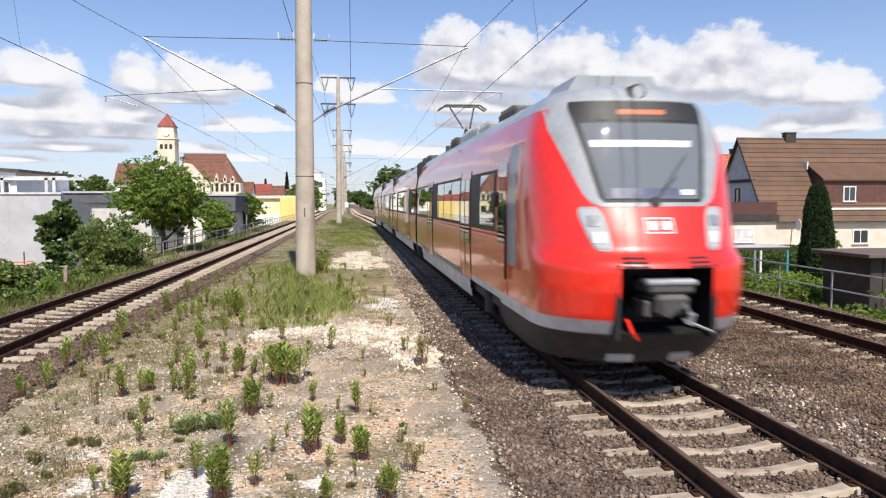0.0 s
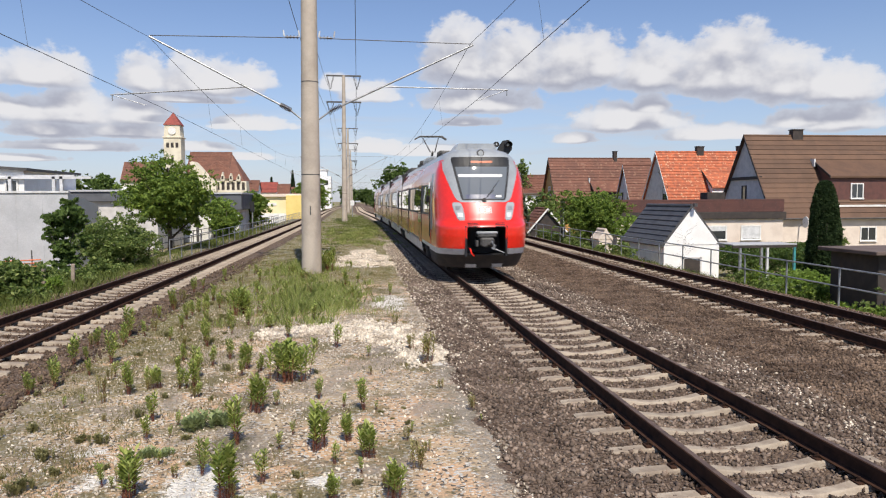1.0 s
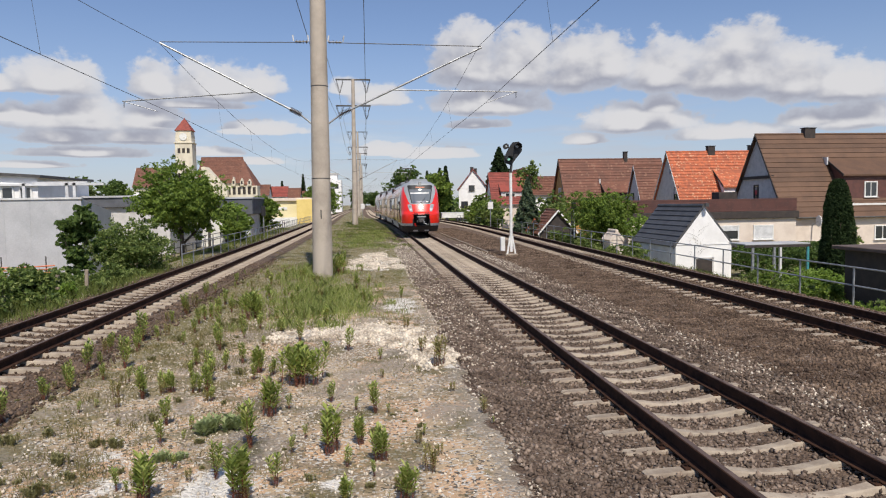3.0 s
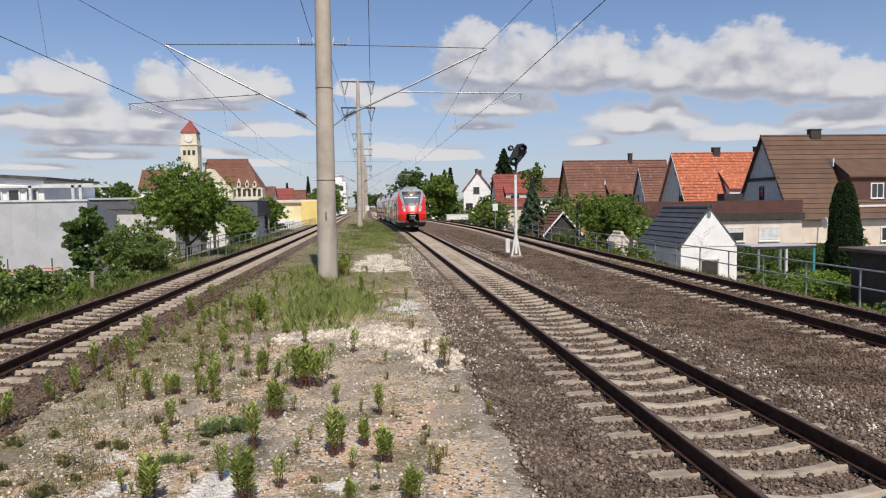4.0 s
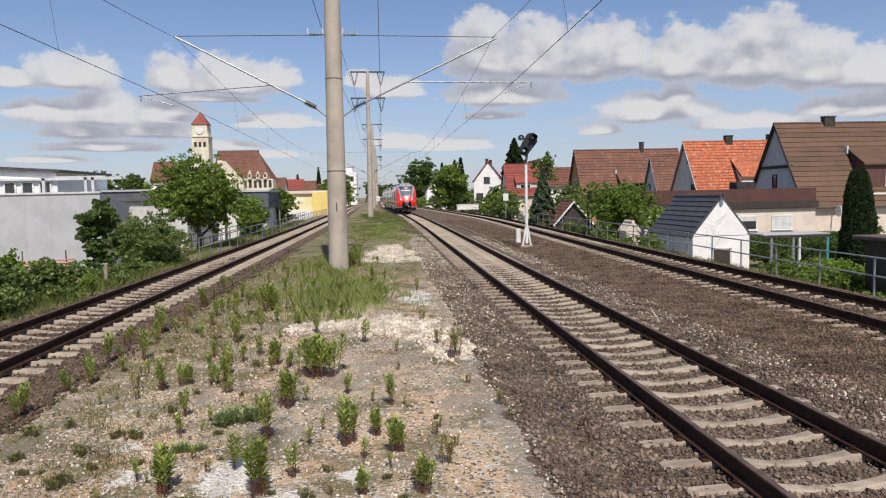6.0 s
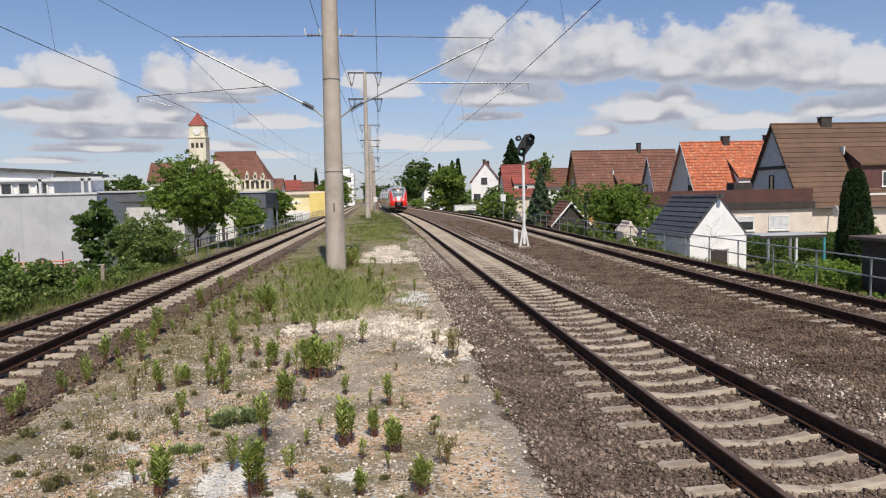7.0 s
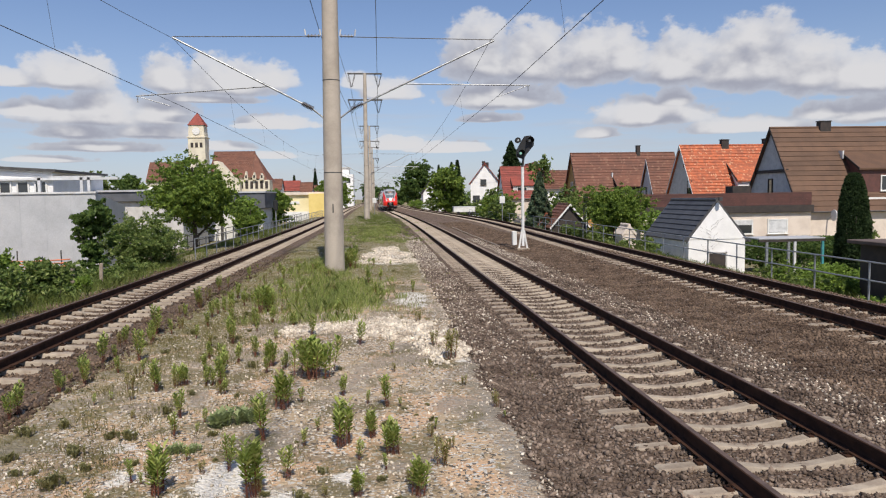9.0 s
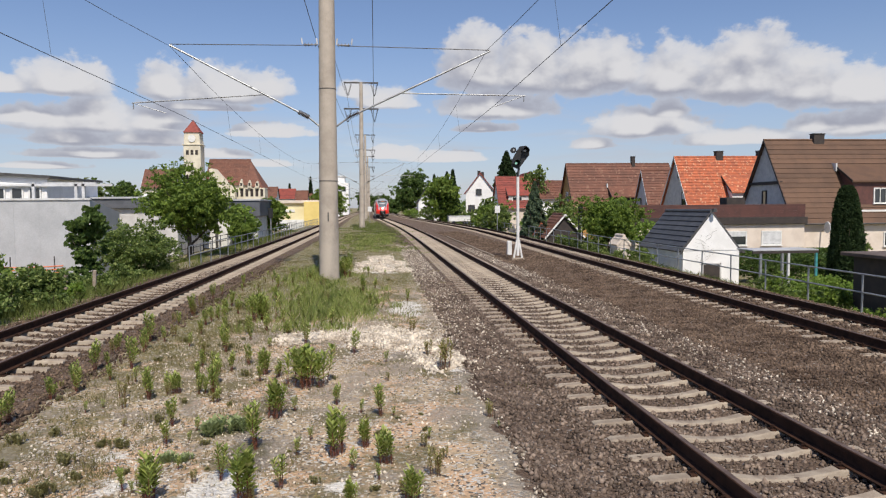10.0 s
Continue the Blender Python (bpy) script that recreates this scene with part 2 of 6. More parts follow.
RUST = material("rail_rust", (0.062, 0.031, 0.020), (0.034, 0.019, 0.014), 6.0, 0.9, bump=0.2, spec=0.12)
RAILTOP = material("rail_head", (0.20, 0.135, 0.10), (0.12, 0.08, 0.06), 5.0, 0.55, metal=0.5)
STEEL = material("galvanised_steel", (0.36, 0.37, 0.38), (0.24, 0.25, 0.26), 5.0, 0.5, metal=0.5)
DARKSTEEL = material("weathered_steel", (0.12, 0.115, 0.11), (0.07, 0.065, 0.06), 5.0, 0.6, metal=0.4)
WIRE = material("copper_wire", (0.10, 0.11, 0.12), None, 3.0, 0.6, metal=0.3)
INSUL = material("brown_insulator", (0.045, 0.030, 0.026), None, 8.0, 0.35)
RED = material("train_red", (0.80, 0.022, 0.008), (0.72, 0.018, 0.007), 0.8, 0.36, coat=0.9, spread=0.6, fine=9)
TRAINGREY = material("train_grey", (0.33, 0.35, 0.365), (0.27, 0.285, 0.30), 1.5, 0.4, coat=0.3, fine=9)
SILVER = material("train_silver", (0.68, 0.68, 0.67), (0.54, 0.54, 0.53), 2.0, 0.45, fine=12)
BLACK = material("black_plastic", (0.018, 0.018, 0.019), None, 4.0, 0.55)
UNDER = material("underframe", (0.035, 0.032, 0.030), (0.06, 0.05, 0.042), 4.0, 0.75, bump=0.3)
GLASS = glass_material("dark_glass")
DASH = material("dash_blue", (0.075, 0.085, 0.15), (0.13, 0.14, 0.19), 6.0, 0.3)
SHIELD = glass_material("windscreen", (0.15, 0.165, 0.175), 0.05)
PALEGREY = material("pale_grey_render", (0.56, 0.58, 0.61), (0.46, 0.48, 0.51), 1.0, 0.8)
LENS = glass_material("lamp_lens", (0.42, 0.44, 0.44), 0.08)
SLATE = material("dark_slate_fascia", (0.115, 0.120, 0.135), (0.085, 0.09, 0.10), 1.2, 0.6)
PALEYELLOW = material("pale_yellow_render", (0.84, 0.74, 0.45), (0.78, 0.67, 0.38), 0.7, 0.8)
NETTING = material("orange_netting", (0.72, 0.22, 0.10), (0.60, 0.18, 0.08), 5.0, 0.7)
WHITE = material("white_paint", (0.78, 0.77, 0.74), (0.66, 0.65, 0.61), 2.0, 0.7)
CREAM = material("cream_render", (0.73, 0.63, 0.53), (0.64, 0.54, 0.45), 1.0, 0.85, bump=0.2)
CHURCH = material("church_render", (0.72, 0.66, 0.52), (0.60, 0.54, 0.42), 0.4, 0.85)
LIMEWASH = material("white_render", (0.88, 0.865, 0.84), (0.80, 0.785, 0.76), 1.3, 0.85, bump=0.2)
CORRUG = material("pale_sheet_metal", (0.49, 0.495, 0.505), (0.42, 0.425, 0.435), 0.8, 0.5, fine=18)
GREYWALL = material("grey_slate_cladding", (0.60, 0.575, 0.55), (0.50, 0.48, 0.46), 2.0, 0.7, bump=0.2)
ROOF_BROWN = material("brown_tile", (0.125, 0.067, 0.038), (0.10, 0.055, 0.033), 0.9, 0.75, bump=0.3, random_tint=0.28, island=0.0)
ROOF_RUST = material("rust_tile", (0.175, 0.070, 0.042), (0.13, 0.056, 0.036), 0.7, 0.75, bump=0.3, random_tint=0.15, speck=(4.0, (0.12, 0.05, 0.034), (0.22, 0.11, 0.07)))
ROOF_ORANGE = material("orange_tile", (0.50, 0.130, 0.050), (0.30, 0.090, 0.045), 2.2, 0.75, bump=0.3, random_tint=0.12, speck=(6.5, (0.30, 0.085, 0.042), (0.54, 0.27, 0.15)))
ROOF_RED = material("red_tile", (0.26, 0.055, 0.038), (0.19, 0.045, 0.034), 1.0, 0.75, bump=0.3, random_tint=0.3)
ROOF_DARK = material("anthracite_tile", (0.080, 0.079, 0.080), (0.06, 0.059, 0.06), 1.2, 0.5, bump=0.2, random_tint=0.2)
BOARD = material("brown_boards", (0.115, 0.048, 0.038), (0.085, 0.038, 0.032), 2.0, 0.6, random_tint=0.25)
OCHRE = material("ochre_boards", (0.50, 0.27, 0.085), (0.38, 0.20, 0.06), 2.0, 0.7)
DARKWOOD = material("dark_stained_wood", (0.035, 0.028, 0.025), (0.055, 0.042, 0.035), 3.0, 0.75, bump=0.3)
FELT = material("roof_felt", (0.13, 0.095, 0.08), (0.095, 0.07, 0.06), 1.5, 0.9)
YELLOW = material("yellow_render", (0.80, 0.62, 0.22), (0.74, 0.56, 0.18), 0.7, 0.8)
BARK = material("bark", (0.11, 0.085, 0.062), (0.06, 0.045, 0.034), 8.0, 0.95, bump=0.8)
TEAL = material("teal_paint", (0.07, 0.32, 0.34), None, 4.0, 0.5)
LEAF = leaf_material("leaf_fresh", (0.27, 0.36, 0.062), (0.075, 0.135, 0.026))
LEAF_DARK = leaf_material("leaf_deep", (0.165, 0.240, 0.055), (0.050, 0.096, 0.026))
LEAF_BUSH = leaf_material("leaf_bush", (0.245, 0.315, 0.080), (0.088, 0.142, 0.040), (0.390, 0.440, 0.160))
LEAF_LIME = leaf_material("leaf_lime", (0.317, 0.432, 0.081), (0.135, 0.223, 0.041))
NEEDLE = leaf_material("needles", (0.060, 0.092, 0.036), (0.022, 0.040, 0.018), spec=0.05)
BANKGRASS = leaf_material("bank_grass", (0.25, 0.29, 0.075), (0.10, 0.135, 0.035))
NEEDLE_BLUE = leaf_material("spruce_needles", (0.19, 0.25, 0.14), (0.05, 0.085, 0.05))
WEED = leaf_material("weed_leaf", (0.47, 0.52, 0.14), (0.20, 0.27, 0.06), (0.60, 0.58, 0.24))
WITHERED = leaf_material("withered_leaf", (0.36, 0.17, 0.075), (0.19, 0.075, 0.04))
WEED_BLUE = leaf_material("weed_leaf_grey", (0.42, 0.48, 0.24), (0.24, 0.29, 0.12))
WEED_PALE = leaf_material("weed_leaf_pale", (0.46, 0.42, 0.17), (0.24, 0.22, 0.08))
WEED_DULL = leaf_material("weed_leaf_dull", (0.36, 0.33, 0.15), (0.19, 0.19, 0.08))
STRAW = leaf_material("dry_grass", (0.36, 0.30, 0.14), (0.17, 0.165, 0.06))
BLADE = leaf_material("grass_blade", (0.42, 0.48, 0.14), (0.22, 0.27, 0.07), (0.54, 0.50, 0.24))
REDSTEM = material("red_stem", (0.20, 0.055, 0.035), (0.12, 0.07, 0.03), 20, 0.7)


# ---- mesh helpers ----
class Shape:
    """Collects corners and faces of one mesh."""

    def __init__(self):
        self.v, self.f = [], []

    def add(self, verts, faces):
        o = len(self.v)
        self.v += [tuple(p) for p in verts]
        self.f += [tuple(i + o for i in q) for q in faces]
        return self

    def box(self, x0, x1, y0, y1, z0, z1, c=0.0):
        """A box with chamfered edges of c metres."""
        if c <= 0:
            return self.add([(x, y, z) for z in (z0, z1) for y in (y0, y1) for x in (x0, x1)],
                            [(0, 2, 3, 1), (4, 5, 7, 6), (0, 1, 5, 4), (2, 6, 7, 3), (0, 4, 6, 2), (1, 3, 7, 5)])
        bm = bmesh.new()
        m = Matrix.Translation(((x0 + x1) / 2, (y0 + y1) / 2, (z0 + z1) / 2)) @ Matrix.Diagonal((x1 - x0, y1 - y0, z1 - z0, 1))
        bmesh.ops.create_cube(bm, size=1, matrix=m)
        bmesh.ops.bevel(bm, geom=bm.edges[:], offset=c, segments=1, affect="EDGES")
        self.bm(bm)
        return self

    def bm(self, bm):
        bm.verts.index_update()
        self.add([p.co[:] for p in bm.verts], [[p.index for p in q.verts] for q in bm.faces])
        bm.free()

    def tube(self, pts, r, n=8, r1=None, cap=True):
        """A round bar along points, tapering from r to r1."""
        pts = [Vector(p) for p in pts]
        r1 = r if r1 is None else r1
        rings = []
        for i, p in enumerate(pts):
            d = (pts[min(i + 1, len(pts) - 1)] - pts[max(i - 1, 0)]).normalized()
            a = d.cross((0, 0, 1) if abs(d.z) < 0.95 else (0, 1, 0)).normalized()
            b = d.cross(a)
            s = r + (r1 - r) * i / max(1, len(pts) - 1)
            rings.append([p + (a * math.cos(2 * math.pi * j / n) + b * math.sin(2 * math.pi * j / n)) * s for j in range(n)])
        faces = [(i * n + j, i * n + (j + 1) % n, (i + 1) * n + (j + 1) % n, (i + 1) * n + j) for i in range(len(pts) - 1) for j in range(n)]
        if cap:
            faces += [tuple(range(n))[::-1], tuple(range((len(pts) - 1) * n, len(pts) * n))]
        return self.add([p for r_ in rings for p in r_], faces)

    def prism(self, outline, axis, a, b):
        """An outline of (u, v) pushed along an axis from a to b: x takes (y, z), y takes (x, z), z takes (x, y)."""
        def at(u, v, w):
            return {"x": (w, u, v), "y": (u, w, v), "z": (u, v, w)}[axis]
        n = len(outline)
        vs = [at(u, v, a) for u, v in outline] + [at(u, v, b) for u, v in outline]
        return self.add(vs, [tuple(range(n))[::-1], tuple(range(n, 2 * n))] + [(i, (i + 1) % n, n + (i + 1) % n, n + i) for i in range(n)])

    def grid(self, rows):
        """A sheet over rows of points."""
        n, m = len(rows), len(rows[0])
        return self.add([p for r in rows for p in r], [(i * m + j, i * m + j + 1, (i + 1) * m + j + 1, (i + 1) * m + j) for i in range(n - 1) for j in range(m - 1)])

    def mesh(self, name, mat, smooth=False):
        me = bpy.data.meshes.new(name)
        me.from_pydata(self.v, [], self.f)
        bm = bmesh.new()
        bm.from_mesh(me)
        if len(bm.faces) < 60000:
            bmesh.ops.recalc_face_normals(bm, faces=bm.faces[:])
        bm.to_mesh(me)
        bm.free()
        me.materials.append(mat)
        if smooth:
            me.shade_smooth()
            me.set_sharp_from_angle(angle=radians(38))
        return me


def part(name, shape, mat, parent=None, label="", smooth=False, m=None):
    ob = new(name, shape.mesh(name, mat, smooth) if isinstance(shape, Shape) else shape)
    ob.parent = parent
    if m is not None:
        ob.matrix_basis = m
    if label:
        ob["label"] = label
    return ob


def thing(name, m, label, category, group="", kind=""):
    ob = new(name)
    ob.empty_display_size = 0.2
    ob.matrix_basis = m
    return tagged(ob, label, category, group, kind)


def fast_mesh(name, verts, faces, mat, smooth=False):
    """A mesh from arrays; all faces have the same number of corners."""
    me = bpy.data.meshes.new(name)
    nf, nc = faces.shape
    me.vertices.add(len(verts))
    me.vertices.foreach_set("co", verts.astype(np.float32).ravel())
    me.loops.add(nf * nc)
    me.loops.foreach_set("vertex_index", faces.astype(np.int32).ravel())
    me.polygons.add(nf)
    me.polygons.foreach_set("loop_start", np.arange(0, nf * nc, nc, dtype=np.int32))
    me.polygons.foreach_set("loop_total", np.full(nf, nc, dtype=np.int32))
    me.update(calc_edges=True)
    me.materials.append(mat)
    if smooth:
        me.shade_smooth()
    return me


# ---- the line: where the tracks run ----
def drop(y):
    """How far the line has curved to the side."""
    if y < 48:
        return 0.0
    if y < 108:
        return 2.6e-4 * (y - 48) ** 2
    return 0.936 + (0.0312 * (min(y, 170) - 108)) + 0.008 * max(0, y - 170)


def mid_x(y):
    return 3.88 - drop(y)


def left_x(y):
    return -6.74 - 0.5 * drop(y)


def right_x(y):
    return 9.30 + 0.0304 * min(y, 75) - drop(y) * 1.5


def smooth(a, b, t):
    t = min(1, max(0, (t - a) / (b - a)))
    return t * t * (3 - 2 * t)


def ground_z(x, y):
    """The lie of the land: an island between two ballast beds, banks falling to the gardens."""
    xl, xm, xr = left_x(y), mid_x(y), right_x(y)
    z = -0.10 + 0.05 * noise.noise((x * 0.5, y * 0.5, 0)) + 0.03 * noise.noise((x * 2, y * 2, 3))
    z = z + 0.09 * math.exp(-((x + 1.5) / 1.6) ** 2 - ((y - 25.5) / 3.5) ** 2)
    z = z + 0.10 * math.exp(-((x - 0.2) / 1.0) ** 2 - ((y - 13.2) / 0.9) ** 2)
    z = z + (-0.225 - z) * smooth(xm - 2.7, xm - 1.9, x)
    z = z - 0.045 * (smooth(xm - 0.75, xm - 0.45, x) - smooth(xm + 0.45, xm + 0.75, x))
    z = z - 0.05 * smooth(xm + 1.5, xm + 2.6, x) * (1 - smooth(xr - 2.4, xr - 1.5, x))
    z = z + (-0.62 - z) * smooth(xr + 1.7, xr + 3.0, x)
    z = z + (-2.0 - z) * smooth(xr + 3.3, xr + 5.6, x)
    z = z + (-0.26 - z) * smooth(xl + 2.3, xl + 1.8, x)
    z = z + (-0.30 - z) * smooth(xl - 1.5, xl - 2.2, x)
    z = z + (-1.05 - z) * smooth(xl - 2.6, xl - 6.0, x)
    return z


def build_ground():
    xs = sorted(set([-2500, -900, -400, -200, -120, -80, -60, -45, -35, -28, -22, -18, -16] + list(np.arange(-15, 18.01, 0.3).round(3)) + [19, 20, 22, 25, 30, 40, 55, 80, 120, 200, 400, 900, 2500]))
    ys = sorted(set([-400, -150, -60, -30, -15, -8] + list(np.arange(-5, 30, 0.3).round(3)) + list(np.arange(30, 90, 1.5)) + list(np.arange(90, 260, 6)) + [280, 330, 400, 550, 800, 1300, 2500]))
    rows = [[(x, y, ground_z(x, y)) for x in xs] for y in ys]
    sh = Shape().grid(rows)
    me = fast_mesh("ground", np.array(sh.v), np.array(sh.f), GROUND, True)
    lie = me.color_attributes.new("lie", "FLOAT_COLOR", "POINT")
    # pale gravel heaps: centre, half sizes
    chalk = [(-1.3, 13.6, 0.75, 0.75), (-0.3, 13.9, 0.9, 1.1), (0.4, 13.1, 0.8, 1.2), (1.0, 11.6, 0.5, 1.0), (1.35, 10.7, 0.3, 0.4), (0.2, 31.0, 1.2, 6.0), (0.3, 27.0, 0.9, 0.7),
             (0.75, 17.6, 0.6, 2.0), (-1.45, 6.4, 0.5, 0.6), (-2.3, 6.5, 0.45, 0.35), (-2.7, 7.4, 0.4, 0.2), (-0.9, 5.9, 0.4, 0.3), (-0.35, 6.3, 0.4, 0.3)]
    data = []
    for x, y, z in sh.v:
        xl, xm, xr = left_x(y), mid_x(y), right_x(y)
        b = max(smooth(xm - 3.1, xm - 1.95, x) * (1 - smooth(xr + 1.7, xr + 2.4, x)), smooth(xl - 2.1, xl - 1.7, x) * (1 - smooth(xl + 1.9, xl + 2.8, x)))
        g = 0.56 * smooth(16, 26, y) + 0.16 * smooth(11, 16, y) + 0.50 * smooth(-1.6, -3.2, x) * smooth(6.5, 9, y) + 0.24 * smooth(-2.2, -3.8, x) * smooth(9, 6.5, y)
        if x > xr + 2.0 or x < xl - 1.9:
            g = 1.0
        w = max(max(0, 1.15 - math.hypot((x - cx) / rx, (y - cy) / ry)) for cx, cy, rx, ry in chalk)
        grit = smooth(0.7, 1.4, x) * (1 - smooth(11, 14, y)) + 0.5 * smooth(-2.6, -3.6, x) * (1 - smooth(7.5, 9.5, y))
        data += [b, g, min(1, w), grit if -6 < x < 3 else 0.0]
    lie.data.foreach_set("color", data)
    return tagged(new("ground", me), "stony waste ground with ballast beds and grassy banks", "ground", kind="structure")


build_ground()


def scatter_stones(name, mat, n, place, size, seed, label, category):
    """Many broken stones as one heap: place(rng, n) gives x, y."""
    rng = np.random.default_rng(seed)
    x, y = place(rng, n)
    z = np.array([ground_z(a, b) for a, b in zip(x, y)])
    s = size[0] + (size[1] - size[0]) * rng.random(n) ** 2
    base = np.array([(1, 0, 0), (-1, 0, 0), (0, 1, 0), (0, -1, 0), (0, 0, 1), (0, 0, -1)], float)
    tri = np.array([(0, 2, 4), (2, 1, 4), (1, 3, 4), (3, 0, 4), (2, 0, 5), (1, 2, 5), (3, 1, 5), (0, 3, 5)])
    q = rng.normal(size=(n, 4))
    q /= np.linalg.norm(q, axis=1)[:, None]
    w, a, b, c = q.T
    rot = np.stack([1 - 2 * (b * b + c * c), 2 * (a * b - c * w), 2 * (a * c + b * w), 2 * (a * b + c * w), 1 - 2 * (a * a + c * c), 2 * (b * c - a * w),
                    2 * (a * c - b * w), 2 * (b * c + a * w), 1 - 2 * (a * a + b * b)], 1).reshape(n, 3, 3)
    v = base[None] * (0.55 + 0.75 * rng.random((n, 6, 1))) * s[:, None, None] * np.array([1, 1, 0.75])
    v = v + rng.normal(size=(n, 6, 3)) * 0.16 * s[:, None, None]
    v = np.einsum("nij,nkj->nki", rot, v) + np.stack([x, y, z + s * 0.35], 1)[:, None, :]
    f = (tri[None] + (np.arange(n) * 6)[:, None, None]).reshape(-1, 3)
    return tagged(new(name, fast_mesh(name, v.reshape(-1, 3), f, mat)), label, category, kind="stuff")


def in_bed(lo, hi, y0, y1, centre, power=1.7):
    def place(rng, n):
        y = y0 + (y1 - y0) * rng.random(n) ** power
        x = np.array([centre(b) for b in y]) + lo + (hi - lo) * rng.random(n)
        return x, y
    return place


# ---- tracks ----
def rail_profile(side):
    """Half of the gauge, foot, web and head of one rail, seen along the line."""
    c = side * 0.7525
    return [(c - 0.075, -0.172), (c - 0.075, -0.160), (c - 0.012, -0.140), (c - 0.009, -0.055), (c - 0.036, -0.040), (c - 0.036, -0.008), (c - 0.028, -0.002),
            (c + 0.028, -0.002), (c + 0.036, -0.008), (c + 0.036, -0.040), (c + 0.009, -0.055), (c + 0.012, -0.140), (c + 0.075, -0.160), (c + 0.075, -0.172)]


def along(centre, y0, y1, step):
    ys = list(np.arange(y0, y1, step)) + [y1]
    return [(centre(y), y) for y in ys]


def sleeper_mesh():
    """A prestressed sleeper: high rail seats, dipped waist, sloping flanks."""
    xs = [-1.30, -1.27, -1.0, -0.60, -0.42, -0.2, 0, 0.2, 0.42, 0.60, 1.0, 1.27, 1.30]
    top = [-0.215, -0.20, -0.190, -0.178, -0.212, -0.240, -0.248, -0.240, -0.212, -0.178, -0.190, -0.20, -0.215]
    rows = []
    for x, z in zip(xs, top):
        wt = 0.064 if abs(x) > 0.5 else 0.054
        rows.append([(x, -0.135, -0.42), (x, -wt - 0.012, z - 0.015), (x, -wt, z), (x, wt, z), (x, wt + 0.012, z - 0.015), (x, 0.135, -0.42)])
    sh = Shape().grid(rows)
    sh.add(rows[0], [(0, 1, 2, 3, 4, 5)])
    sh.add(rows[-1], [(5, 4, 3, 2, 1, 0)])
    return sh


SLEEPER = sleeper_mesh().mesh("sleeper", CONCRETE)


def clip_shape():
    sh = Shape()
    for s in (-1, 1):
        sh.tube([(s * 0.07, -0.05, -0.165), (s * 0.11, -0.02, -0.135), (s * 0.14, 0.0, -0.15), (s * 0.11, 0.02, -0.135), (s * 0.07, 0.05, -0.165)], 0.009, 5)
        sh.tube([(s * 0.115, 0, -0.18), (s * 0.115, 0, -0.118)], 0.017, 6)
        sh.box(s * 0.13 - 0.03, s * 0.13 + 0.03, -0.055, 0.055, -0.186, -0.165)
    return sh


CLIP = clip_shape().mesh("rail_clip", RUST)


def track(centre, phase, label, near, far, clips):
    tr = thing("railway_track", pose(0, 0, 0), label, "railway track", "railway tracks", "structure")
    for s in (-1, 1):
        pr = rail_profile(s)
        line = along(centre, -45, 420, 1.5)
        sh = Shape()
        rows = [[(x + u, y, v) for u, v in pr] for x, y in line]
        sh.grid([r + [r[0]] for r in rows])
        rail = part("rail", sh, RUST, tr, "rusty steel rail")
        c = s * 0.7525
        part("rail_head", Shape().grid([[(x + c - 0.027, y, 0.0), (x + c + 0.027, y, 0.0)] for x, y in line]), RAILTOP, rail, "worn running surface")
    ys = [phase + 0.6 * i for i in range(int((-40 - phase) / 0.6), int((330 - phase) / 0.6))]
    rest = Shape()
    base = sleeper_mesh()
    for y in ys:
        if near <= y < far:
            a = math.atan2(centre(y) - centre(y + 0.5), 0.5)
            sl = part("sleeper", SLEEPER, None, tr, m=pose(centre(y), y, random.uniform(-0.006, 0.006), 0, 0, math.degrees(a) + random.uniform(-0.4, 0.4)))
            if clips[0] <= y < clips[1]:
                for s in (-1, 1):
                    part("rail_clip", CLIP, None, sl, m=pose(s * 0.7525, 0, 0))
        else:
            rest.add([(p[0] + centre(y), p[1] + y, p[2]) for p in base.v], base.f)
    tagged(part("sleepers", rest, CONCRETE, tr, "far sleepers"), kind="stuff")
    return tr


track(mid_x, 10.64, "rusty rails on pale concrete sleepers in dark ballast", 3.0, 70.0, (4.0, 22.0))
track(left_x, 10.4, "rusty rails on concrete sleepers beside the grass bank", 8.0, 60.0, (9.0, 20.0))
track(right_x, 10.2, "rusty rails on concrete sleepers beside the garden fence", 9.0, 70.0, (10.0, 20.0))


# ---- masts and wires ----
CONTACT = {-1: 5.56, 1: 5.90}     # height of the contact wire over the outer and the middle track
MAST_Y = [24.6, 88.0, 151.0, 214.0, 277.0]


def mast_x(y):
    return -1.63 - 0.25 * drop(y)


def insulator(sh, a, b, r=0.055, n=6):
    a, b = Vector(a), Vector(b)
    sh.tube([a, b], 0.022, 8)
    for i in range(n):
        p = a.lerp(b, (i + 0.5) / n)
        d = (b - a).normalized() * 0.012
        sh.tube([p - d, p + d], r, 10)


